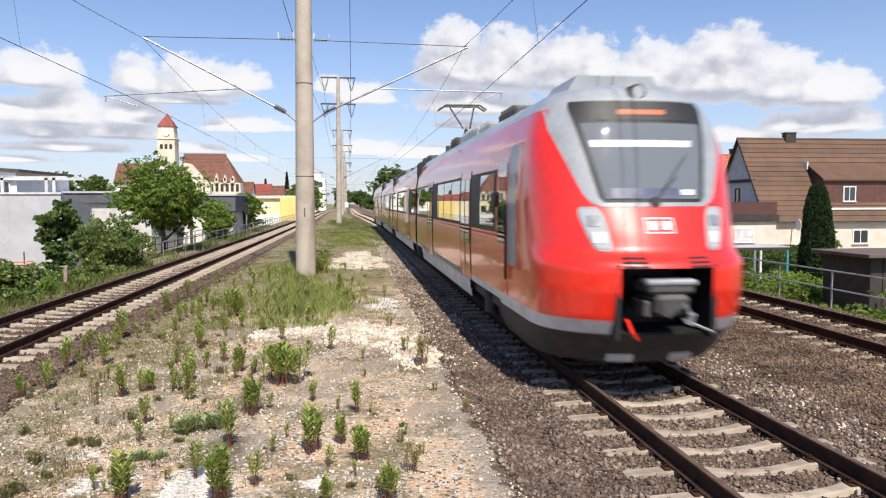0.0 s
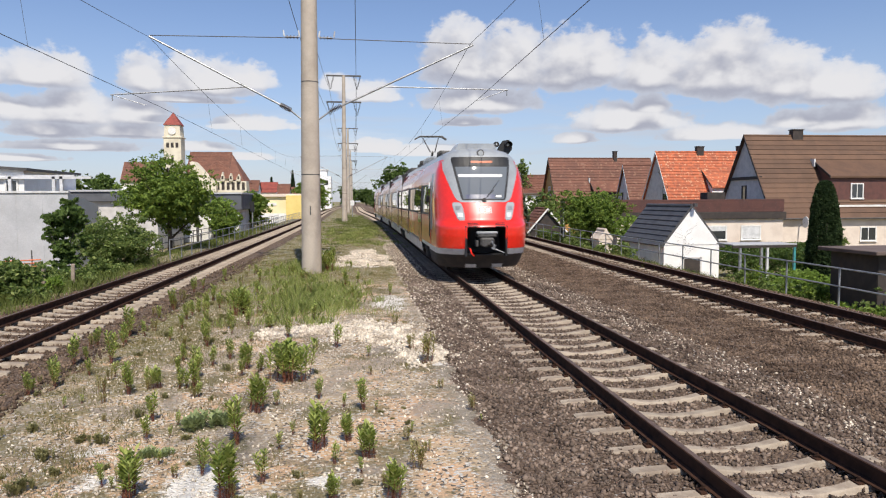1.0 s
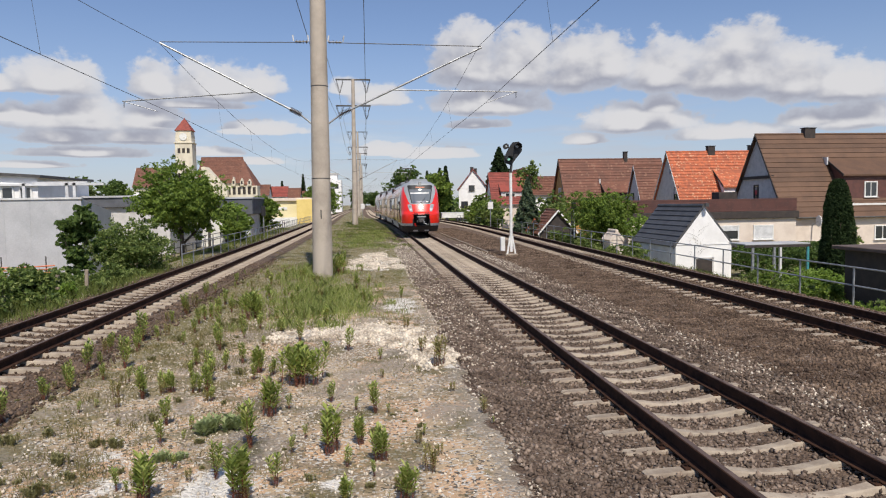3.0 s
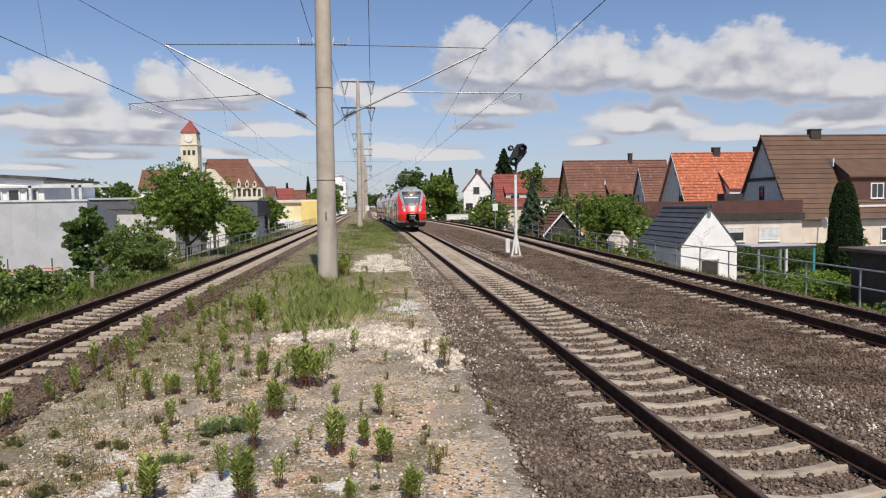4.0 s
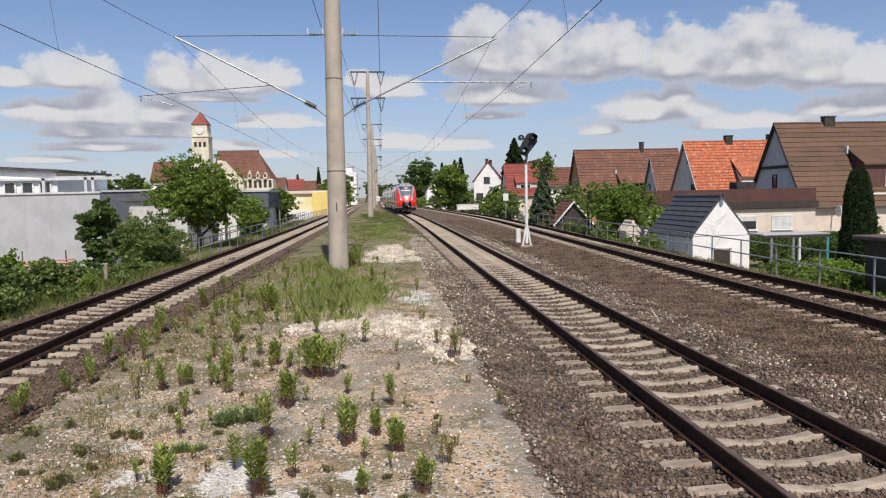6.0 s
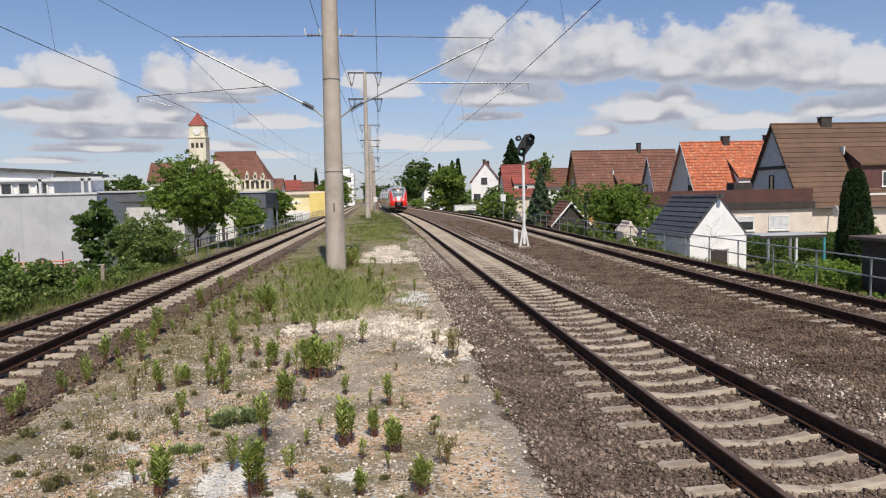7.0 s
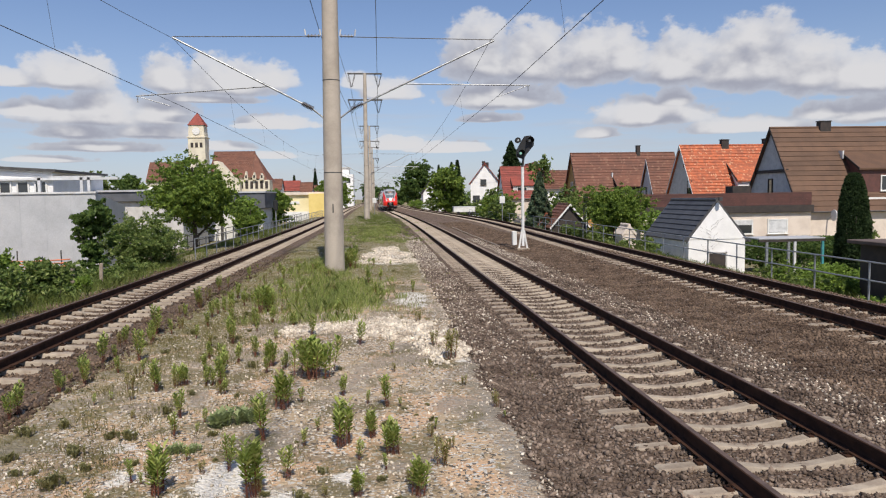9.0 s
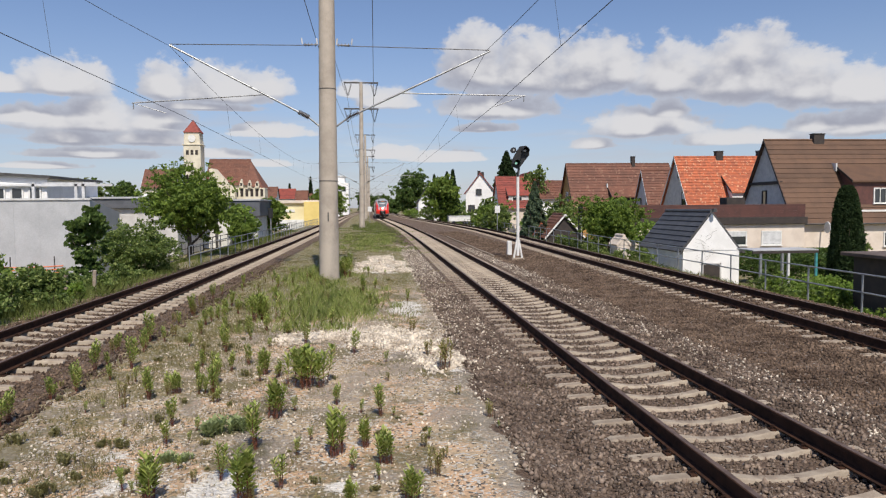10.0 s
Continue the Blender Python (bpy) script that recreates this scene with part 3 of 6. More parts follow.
def mast(y, near):
    mx = mast_x(y)
    th = thing("power_line_mast", pose(mx, y, -0.2, 0, 0.35, 0), "tall tapered concrete mast carrying overhead line and power cables", "mast", "line masts")
    part("shaft", Shape().tube([(0, 0, 0), (0, 0, 6), (0, 0, 12), (0, 0, 17.8)], 0.345, 24, 0.19), MAST, th, smooth=True)
    for z in (3.5, 6.6, 9.7):
        part("joint_band", Shape().tube([(0, 0, z), (0, 0, z + 0.03)], 0.350 - 0.155 * z / 17.8, 24), DARKSTEEL, th)
    if near:
        part("tag_plate", Shape().box(-0.02, 0.02, -0.345, -0.32, 2.15, 2.45), DARKSTEEL, th)
    # cross-arms with hanging insulators for the power cables
    for z in (14.6, 17.75):
        arm = part("cross_arm", Shape().box(-2.1, 2.1, -0.07, 0.07, z - 0.09, z + 0.09, 0.015), DARKSTEEL, th)
        for s in (-1, 1):
            v = Shape()
            insulator(v, (s * 2.0, 0, z - 0.1), (s * 1.62, 0, z - 1.6), 0.105, 11)
            insulator(v, (s * 1.2, 0, z - 0.1), (s * 1.58, 0, z - 1.6), 0.105, 11)
            part("string_insulator", v, INSUL, arm)
    # brackets for the contact line over the tracks on either hand
    for s, centre in ((-1, left_x), (1, mid_x)):
        end = centre(y) - mx + s * 0.06
        z0, z1 = 5.35, 8.0
        arm = part("bracket_arm", Shape().tube([(s * 0.25, 0, z0), (end * 0.13, 0, z0 + (z1 - z0) * 0.13)], 0.03, 8)
                   .tube([(end * 0.18, 0, z0 + (z1 - z0) * 0.18), (end, 0, z1)], 0.034, 8), STEEL, th)
        ins = Shape()
        insulator(ins, (end * 0.12, 0, z0 + (z1 - z0) * 0.12), (end * 0.19, 0, z0 + (z1 - z0) * 0.19), 0.085, 8)
        part("insulator", ins, INSUL, arm)
        stay = part("stay_rod", Shape().tube([(s * 0.55, 0, 8.08), (end, 0, 8.03)], 0.014, 6), DARKSTEEL, th)
        ins = Shape()
        insulator(ins, (s * 0.33, 0, 8.1), (s * 0.78, 0, 8.1), 0.06, 4)
        part("insulator", ins, INSUL, stay)
        for q in (0.32, 0.82):
            part("arcing_horn", Shape().tube([(s * q, 0, 8.12), (s * (q + 0.03), 0, 8.32)], 0.025, 6), SILVER, stay)
        # the arm over the outer track hangs lower, as does its wire
        zt, ze = (6.42, 6.08) if s < 0 else (6.52, 6.49)
        t = (zt - z0) / (z1 - z0)
        low = CONTACT[s] + 0.2
        part("steady_arm", Shape().tube([(end * t, 0, zt), (end + s * 1.25, 0, ze)], 0.022, 6)
             .tube([(end + s * 1.15, 0, ze - 0.02), (end + s * 0.15, 0, low)], 0.014, 6).tube([(end + s * 1.2, 0, ze), (end + s * 1.2, 0, ze - 0.2)], 0.02, 6), STEEL, th)
    part("base", Shape().tube([(0, 0, -0.3), (0, 0, 0.06)], 0.42, 20), MAST, th)
    return th


for i, y in enumerate(MAST_Y):
    mast(y, i == 0)


def span(sh, a, b, sag, r, n=14):
    a, b = Vector(a), Vector(b)
    pts = []
    for i in range(n + 1):
        t = i / n
        p = a.lerp(b, t)
        p.z -= sag * 4 * t * (1 - t)
        pts.append(p)
    sh.tube(pts, r, 5)
    return pts


def wires():
    ys = [-40.0] + MAST_Y + [340.0]
    for centre, side in ((left_x, -1), (mid_x, 1)):
        line = thing("overhead_line", pose(0, 0, 0), "thin dark contact wire hung from a sagging messenger wire", "overhead wire", "overhead lines")
        for a, b, w in zip(ys, ys[1:], range(20)):
            za = 0.25 if w % 2 else -0.25
            con, mes = Shape(), Shape()
            p = span(con, (centre(a) + za, a, CONTACT[side]), (centre(b) - za, b, CONTACT[side]), 0.02, 0.0085)
            q = span(mes, (centre(a), a, 7.80), (centre(b), b, 7.80), 1.25, 0.008)
            for j in (2, 4, 6, 8, 10, 12):
                part("dropper", Shape().tube([p[j], q[j]], 0.004, 4), WIRE, line)
            part("contact_wire", con, WIRE, line)
            part("messenger_wire", mes, WIRE, line)
    for s in (-1, 1):
        for z in (12.8, 15.95):
            w = thing("power_cable", pose(0, 0, 0), "dark power cable strung between concrete masts", "power cable", "power cables")
            for a, b in zip(ys, ys[1:]):
                sh = Shape()
                span(sh, (mast_x(a) + s * 1.6, a, z), (mast_x(b) + s * 1.6, b, z), 1.1, 0.018)
                part("cable_span", sh, WIRE, w)


wires()


# ---- the train ----
def table(rows, z):
    return float(np.interp(z, [r[0] for r in rows], [r[1] for r in rows]))


HALF = [(0.30, 1.30), (0.45, 1.38), (0.95, 1.45), (1.3, 1.46), (2.5, 1.46), (3.0, 1.43), (3.35, 1.38), (3.72, 1.25), (3.98, 1.02), (4.10, 0.72), (4.20, 0.10)]
NOSE = [(0.30, 0.62), (0.55, 0.42), (0.75, 0.20), (0.95, 0.07), (1.3, 0.0), (1.58, 0.0), (1.66, 0.03), (1.74, 0.15), (1.80, 0.21), (2.0, 0.30), (2.4, 0.50), (2.9, 0.70), (3.4, 0.91), (3.85, 1.13), (4.0, 1.34), (4.10, 1.70), (4.20, 2.6)]
NOSE_END = 3.4


def nose_y(x, z):
    """How far behind the tip the cab's skin lies, at x from the middle and z above the rail."""
    w = table(HALF, z)
    s = min(1.0, abs(x) / w)
    d, n = float(np.interp(z, (1.9, 3.0), (1.30, 1.0))), float(np.interp(z, (1.9, 3.0), (2.25, 2.6)))
    return table(NOSE, z) + d * (1 - (1 - s ** n) ** (1 / n))


def skin(z0, z1, left, right, nz=14, nx=16, off=0.0):
    """A sheet on the cab's skin between two curves left(z) and right(z), off metres proud of it."""
    rows = []
    for i in range(nz + 1):
        z = z0 + (z1 - z0) * i / nz
        a, b = left(z), right(z)
        r = []
        for j in range(nx + 1):
            t = j / nx
            x = a + (b - a) * t
            r.append((x, nose_y(x, z) - off, z))
        rows.append(r)
    return Shape().grid(rows)


def skin_wrap(z0, z1, nz, inner=None):
    """The cab's skin with its flanks: all round, or in two halves outside |x| = inner."""
    sh = Shape()
    sides = [(-1, 1)] if inner is None else [(-1, -inner), (inner, 1)]
    for a, b in sides:
        rows = []
        for i in range(nz + 1):
            z = z0 + (z1 - z0) * i / nz
            w = table(HALF, z)
            xs = []
            n = 40 if inner is None else 18
            la = -1.0 if a == -1 else math.asin(a / w) / (math.pi / 2)
            lb = 1.0 if b == 1 else math.asin(b / w) / (math.pi / 2)
            for j in range(n + 1):
                xs.append(w * math.sin((la + (lb - la) * j / n) * math.pi / 2))
            r = [(x, nose_y(x, z), z) for x in xs]
            if a == -1:
                r = [(-w, NOSE_END, z), (-w, (NOSE_END + r[0][1]) / 2, z)] + r
            if b == 1:
                r = r + [(w, (NOSE_END + r[-1][1]) / 2, z), (w, NOSE_END, z)]
            rows.append(r)
        sh.grid(rows)
    return sh


def body_strip(zs, y0, y1, sides=(-1, 1), off=0.0, ny=2):
    sh = Shape()
    for s in sides:
        sh.grid([[(s * (table(HALF, z) + off), y0 + (y1 - y0) * j / ny, z) for j in range(ny + 1)] for z in zs])
    return sh


def pane(side, y0, y1, z0, z1, off):
    """A flat window on the flank, following its lean, with a rim."""
    n = 6
    outer = [(side * (table(HALF, z0 + (z1 - z0) * i / n) + off), y, z0 + (z1 - z0) * i / n) for i in range(n + 1) for y in (y0, y1)]
    sh = Shape()
    sh.add(outer, [(2 * i, 2 * i + 1, 2 * i + 3, 2 * i + 2) for i in range(n)])
    back = [(x - side * 0.03, y, z) for x, y, z in outer]
    sh.add(back, [(2 * i, 2 * i + 2, 2 * i + 3, 2 * i + 1) for i in range(n)])
    sh.add(outer + back, [(0, 1, 2 * n + 3, 2 * n + 2), (2 * n, 2 * n + 1, 4 * n + 3, 4 * n + 2)] + [(2 * i, 2 * i + 2, 2 * n + 2 * i + 4, 2 * n + 2 * i + 2) for i in range(n)] + [(2 * i + 1, 2 * i + 3, 2 * n + 2 * i + 5, 2 * n + 2 * i + 3) for i in range(n)])
    return sh


def bogie(car, y):
    bg = part("bogie", Shape().box(-1.2, -1.0, y - 1.6, y + 1.6, 0.42, 0.68, 0.04).box(1.0, 1.2, y - 1.6, y + 1.6, 0.42, 0.68, 0.04).box(-1.1, 1.1, y - 0.3, y + 0.3, 0.4, 0.65, 0.03)
              .tube([(-1.28, y, 0.35), (-1.28, y, 0.8)], 0.13, 12).tube([(1.28, y, 0.35), (1.28, y, 0.8)], 0.13, 12), UNDER, car, "dark wheel frame")
    for dy in (-1.2, 1.2):
        for s in (-1, 1):
            w = Shape().tube([(s * 0.68, y + dy, 0.42), (s * 0.82, y + dy, 0.42)], 0.42, 28).tube([(s * 0.80, y + dy, 0.42), (s * 1.1, y + dy, 0.42)], 0.11, 12)
            part("wheel", w, UNDER, bg, "dark steel wheel")
    return bg


def roof_gear(car, y0, y1, seed):
    rng = random.Random(seed)
    y = y0
    while y < y1:
        l = rng.uniform(1.2, 2.6)
        h = rng.uniform(0.12, 0.26)
        w = rng.uniform(0.75, 0.95)
        mt = TRAINGREY if rng.random() < 0.5 else DARKSTEEL
        unit = part("roof_unit", Shape().box(-w, w, y, min(y + l, y1), 3.95, 4.06 + h, 0.05), mt, car)
        for i in range(5):
            yy = y + 0.15 + i * (min(l, y1 - y) - 0.3) / 5
            part("rib", Shape().box(-w - 0.02, w + 0.02, yy, yy + 0.06, 4.0, 4.08 + h, 0.01), mt, unit)
        y += l + rng.uniform(0.15, 0.8)


def flank(car, y0, y1, doors, gaps):
    """Panels, windows and doors of the flanks from y0 to y1."""
    part("skirt", body_strip([0.42, 0.6, 0.93], y0 + (3.2 if y0 > 1 else 1.7), y1 - 1.7), SILVER, car, "pale grey skirt", True)
    part("sill_strip", body_strip([0.80, 0.93], y0, y1), SILVER, car, "silver sill strip", True)
    part("side_panel", body_strip([0.93, 1.2, 1.6, 1.9, 2.3, 2.6, 2.85, 3.0, 3.2, 3.35, 3.55, 3.72], y0, y1), RED, car, "glossy red flank", True)
    zs = [3.72, 3.85, 3.98, 4.10, 4.19]
    roof = Shape().grid([[(s * table(HALF, z), y, z) for y in (y0, (y0 + y1) / 2, y1)] for s, z in [(-1, z) for z in zs] + [(1, z) for z in reversed(zs)]])
    part("roof", roof, TRAINGREY, car, "grey ribbed roof", True)
    part("floor", Shape().box(-1.3, 1.3, y0, y1, 0.55, 0.75), UNDER, car)
    for s in (-1, 1):
        part("window_band", pane(s, y0 + 0.25, y1 - 0.2, 1.92, 2.98, 0.004), BLACK, car, "black band round the windows")
        y = y0 + 0.4
        while y < y1 - 1.0:
            d = next((q for q in doors if q - 0.15 < y + 1.35 and y < q + 1.45), None)
            if d is not None:
                door = part("door", pane(s, d, d + 1.3, 0.80, 3.02, 0.012), RED, car, "red sliding door")
                part("door_seam", Shape().box(s * 1.475 - 0.004, s * 1.475 + 0.004, d + 0.64, d + 0.66, 0.85, 2.5), BLACK, door)
                for q in (0.08, 0.70):
                    part("door_window", pane(s, d + q, d + q + 0.52, 1.55, 2.9, 0.020), GLASS, door)
                for q in (-0.03, 1.31):
                    part("door_edge", pane(s, d + q, d + q + 0.03, 0.75, 3.05, 0.016), BLACK, door)
                y = d + 1.45
                continue
            e = min(y + 1.35, y1 - 0.5)
            part("window", pane(s, y, e, 2.0, 2.92, 0.012), GLASS, car)
            y += 1.45


def end_car():
    """The cab car: nose at 0, coupled end at 18.9."""
    car = thing("train_car", pose(0, 0, 0), "red and grey driving car of an electric commuter train", "train car", "train cars")
    part("nose_shell", skin_wrap(1.60, 3.72, 40), RED, car, "glossy red cab front", True)
    part("roof_cap", skin_wrap(3.72, 4.20, 16), TRAINGREY, car, "grey cab roof", True)
    part("bumper", skin_wrap(0.93, 1.60, 14, 0.60), RED, car, "red bumper halves", True)
    part("trim_strip", skin_wrap(0.74, 0.93, 4, 0.60), SILVER, car, "silver strip", True)
    part("front_skirt", skin_wrap(0.30, 0.74, 8), UNDER, car, "dark snow plough", True)
    for s in (-1, 1):
        part("step_plate", skin(0.31, 0.43, lambda z: s * 0.42 - 0.17, lambda z: s * 0.42 + 0.17, 3, 6, 0.02), SILVER, car, "worn pale step plate")
    # coupler in its opening
    pocket = part("coupler_pocket", Shape().box(-0.66, 0.66, 1.1, 1.15, 0.7, 1.64), BLACK, car, "black recess")
    for box in ((-0.66, -0.60, 0.1, 1.098, 0.7, 1.64), (0.60, 0.66, 0.1, 1.098, 0.7, 1.64), (-0.598, 0.598, 0.12, 1.098, 1.60, 1.64), (-0.598, 0.598, 0.3, 1.098, 0.70, 0.75)):
        part("pocket_wall", Shape().box(*box), BLACK, pocket)
    cp = part("coupler", Shape().box(-0.30, 0.30, -0.05, 0.50, 1.28, 1.46, 0.04).box(-0.22, 0.22, -0.10, 0.6, 1.02, 1.28, 0.05).tube([(0, 0.3, 1.08), (0, 1.1, 1.08)], 0.13, 12)
              .tube([(-0.1, -0.16, 1.10), (-0.1, -0.06, 1.10)], 0.085, 14).box(-0.34, -0.26, -0.02, 0.35, 1.0, 1.2, 0.02), DARKSTEEL, car, "dark steel automatic coupler")
    part("plug", Shape().box(-0.33, 0.33, -0.07, 0.12, 1.38, 1.47, 0.03), STEEL, cp)
    part("hook", Shape().tube([(0.10, -0.14, 1.16), (0.2, -0.18, 1.05), (0.16, -0.16, 0.93)], 0.05, 8).tube([(0.12, -0.1, 0.98), (0.5, -0.12, 0.82)], 0.022, 6), STEEL, cp)
    part("hose", Shape().tube([(-0.5, 0.15, 0.95), (-0.48, 0.0, 0.80), (-0.4, 0.05, 0.72)], 0.025, 6), RED, cp, "red air hose")
    # grey mask, screen and lamps
    mask = [(2.36, 0.70), (2.40, 0.80), (2.50, 0.89), (2.8, 1.01), (3.1, 1.12), (3.4, 1.21), (3.72, 1.20), (3.95, 1.0)]
    part("mask", skin(2.36, 3.95, lambda z: -table(mask, z), lambda z: table(mask, z), 28, 32, 0.006), TRAINGREY, car, "grey surround of the windscreen", True)
    scr = [(2.42, 0.66), (2.46, 0.71), (2.9, 0.80), (3.3, 0.88), (3.72, 0.95), (3.80, 0.92)]
    part("screen_frame", skin(2.42, 3.80, lambda z: -table(scr, z), lambda z: table(scr, z), 20, 22, 0.014), BLACK, car, "black screen surround", True)
    part("windscreen", skin(2.46, 3.48, lambda z: -table(scr, z) + 0.07, lambda z: table(scr, z) - 0.07, 18, 22, 0.022), SHIELD, car, "sloping windscreen reflecting the sky", True)
    part("sun_blind", skin(3.15, 3.24, lambda z: -table(scr, z) + 0.10, lambda z: table(scr, z) - 0.22, 3, 12, 0.028), SILVER, car, "pale lowered sun blind")
    part("dashboard", skin(2.47, 2.60, lambda z: -0.56, lambda z: 0.34, 3, 12, 0.026), DASH, car, "dark blue-grey dashboard behind the screen")
    part("dash_paper", skin(2.51, 2.58, lambda z: 0.38, lambda z: 0.56, 2, 4, 0.030), WHITE, car, "white slip in the screen")
    part("destination_display", skin(3.52, 3.74, lambda z: -0.70, lambda z: 0.70, 3, 10, 0.022), BLACK, car, "dark display")
    part("display_text", skin(3.60, 3.67, lambda z: -0.34, lambda z: 0.34, 2, 10, 0.027), DISPLAY, car, "glowing orange line of text")
    part("wiper", Shape().tube([(0.02, nose_y(0.02, 2.48) - 0.05, 2.46), (0.32, nose_y(0.3, 2.75) - 0.05, 2.75)], 0.008, 6).tube([(0.10, nose_y(0.1, 2.6) - 0.05, 2.56), (0.52, nose_y(0.5, 3.0) - 0.05, 3.05)], 0.006, 6), BLACK, car)
    lamp = part("top_lamp", Shape().tube([(0, nose_y(0, 3.92) - 0.10, 3.92), (0, nose_y(0, 3.92) + 0.25, 3.92)], 0.115, 20), DARKSTEEL, car)
    part("lens", Shape().tube([(0, nose_y(0, 3.92) - 0.115, 3.92), (0, nose_y(0, 3.92) - 0.095, 3.92)], 0.085, 18), LENS, lamp)
    part("roof_hump", Shape().prism([(-0.72, 4.06), (-0.58, 4.29), (0.58, 4.29), (0.72, 4.06)], "y", 2.0, 3.3), TRAINGREY, car, "grey roof cowl")
    for s in (-1, 1):
        wide = [(1.80, 0.07), (1.85, 0.11), (2.0, 0.135), (2.24, 0.15), (2.33, 0.13), (2.36, 0.09)]
        a, b = (lambda z, s=s: s * (0.80 + 0.24 * (z - 2.1)) - table(wide, z)), (lambda z, s=s: s * (0.80 + 0.24 * (z - 2.1)) + table(wide, z))
        hl = part("headlight", skin(1.80, 2.36, a, b, 12, 6, 0.010), TRAINGREY, car, "tall headlight under clear cover")
        part("lens", skin(1.83, 2.33, lambda z: a(z) + 0.025, lambda z: b(z) - 0.025, 12, 6, 0.018), LENS, hl)
        for z in (1.97, 2.18):
            m0 = s * (0.80 + 0.24 * (z - 2.1))
            part("bulb", skin(z - 0.07, z + 0.07, lambda q: m0 - 0.08, lambda q: m0 + 0.08, 3, 3, 0.024), SILVER if z < 2 else STEEL, hl)
        for i in range(3):
            z = 1.72 - 0.05 * i
            part("vent_slot", skin(z - 0.013, z + 0.013, lambda q: s * 0.42 - 0.16, lambda q: s * 0.42 + 0.16, 1, 6, 0.006), BLACK, car)
        # cab door, grey quarter and mirror
        part("cab_side", pane(s, 2.15, 2.72, 1.45, 3.30, 0.006), TRAINGREY, car, "grey cab side")
        cd = part("cab_door", pane(s, 2.75, 3.50, 0.95, 3.15, 0.010), RED, car, "red cab door")
        part("cab_window", pane(s, 2.82, 3.44, 1.75, 3.05, 0.016), GLASS, cd)
        part("grab_rail", Shape().tube([(s * 1.50, 2.70, 1.2), (s * 1.50, 2.70, 2.4)], 0.018, 6), BLACK, cd)
        part("camera_pod", Shape().box(s * 1.47 - 0.06, s * 1.47 + 0.06, 3.5, 3.75, 2.35, 2.6, 0.03), BLACK, car)
    part("emblem", skin(2.02, 2.22, lambda z: -0.20, lambda z: 0.20, 3, 6, 0.006), SILVER, car, "pale rectangular emblem plate")
    part("emblem_field", skin(2.04, 2.20, lambda z: -0.18, lambda z: 0.18, 3, 6, 0.010), RED, car)
    for q in (-0.09, 0.09):
        part("emblem_mark", skin(2.065, 2.175, lambda z: q - 0.06, lambda z: q + 0.06, 2, 3, 0.014), SILVER, car)
    part("nose_badge", Shape().tube([(0, nose_y(0, 2.42) - 0.04, 2.42), (0, nose_y(0, 2.42), 2.42)], 0.07, 12), DARKSTEEL, car)
    flank(car, 3.4, 18.8, (6.3, 13.4), ())
    roof_gear(car, 5.0, 14.5, 3)
    bogie(car, 4.9)
    part("end_wall", Shape().box(-1.38, 1.38, 18.72, 18.8, 0.6, 3.9), BLACK, car)
    return car


def middle_car():
    car = thing("train_car", pose(0, 0, 0), "red and grey middle car of an electric commuter train", "train car", "train cars")
    flank(car, 0.0, 15.9, (3.2, 11.4), ())
    roof_gear(car, 0.8, 15.0, 8)
    for y in (0.0, 15.82):
        part("end_wall", Shape().box(-1.38, 1.38, y, y + 0.08, 0.6, 3.9), BLACK, car)
    for y in (-0.55, 15.95):
        rows = []
        for i in range(9):
            yy = y + 0.6 * i / 8
            c = 0.94 if i % 2 else 0.88
            rows.append([(c * s * table(HALF, z), yy, z) for s, z in [(-1, q) for q in (0.8, 1.5, 2.6, 3.3, 3.8, 3.98)] + [(1, q) for q in (3.98, 3.8, 3.3, 2.6, 1.5, 0.8)]])
        part("gangway_bellows", Shape().grid(rows), BLACK, car, "folded black gangway")
    bogie(car, -0.2)
    bogie(car, 16.1)
    return car


def pantograph(car, y):
    p = part("pantograph", Shape().box(-0.7, 0.7, y - 0.5, y + 0.9, 4.10, 4.18, 0.02), DARKSTEEL, car, "raised pantograph")
    part("lower_arm", Shape().tube([(0, y + 0.6, 4.2), (0, y - 0.7, 4.95)], 0.06, 8), DARKSTEEL, p)
    part("upper_arm", Shape().tube([(-0.12, y - 0.7, 4.95), (-0.42, y + 0.3, 5.76)], 0.03, 6).tube([(0.12, y - 0.7, 4.95), (0.42, y + 0.3, 5.76)], 0.03, 6), DARKSTEEL, p)
    for d in (0.1, 0.5):
        part("contact_strip", Shape().tube([(-0.85, y + d, 5.68), (-0.60, y + d, 5.84), (0.60, y + d, 5.84), (0.85, y + d, 5.68)], 0.035, 6), DARKSTEEL, p)


DISPLAY = material("amber_display", (0.40, 0.10, 0.04), None, 60, 0.5, light=((1.0, 0.25, 0.08), 0.2))
tail_car = end_car()
pantograph(tail_car, 16.6)
mid_car_a = middle_car()
mid_car_b = copy_thing(mid_car_a, pose(0, 0, 0))
head_car = copy_thing(tail_car, pose(0, 0, 0))
for ob in head_car.children_recursive:
    if ob.name.split(".")[0] in ("pantograph", "lower_arm", "upper_arm", "contact_strip"):
        bpy.data.objects.remove(ob)


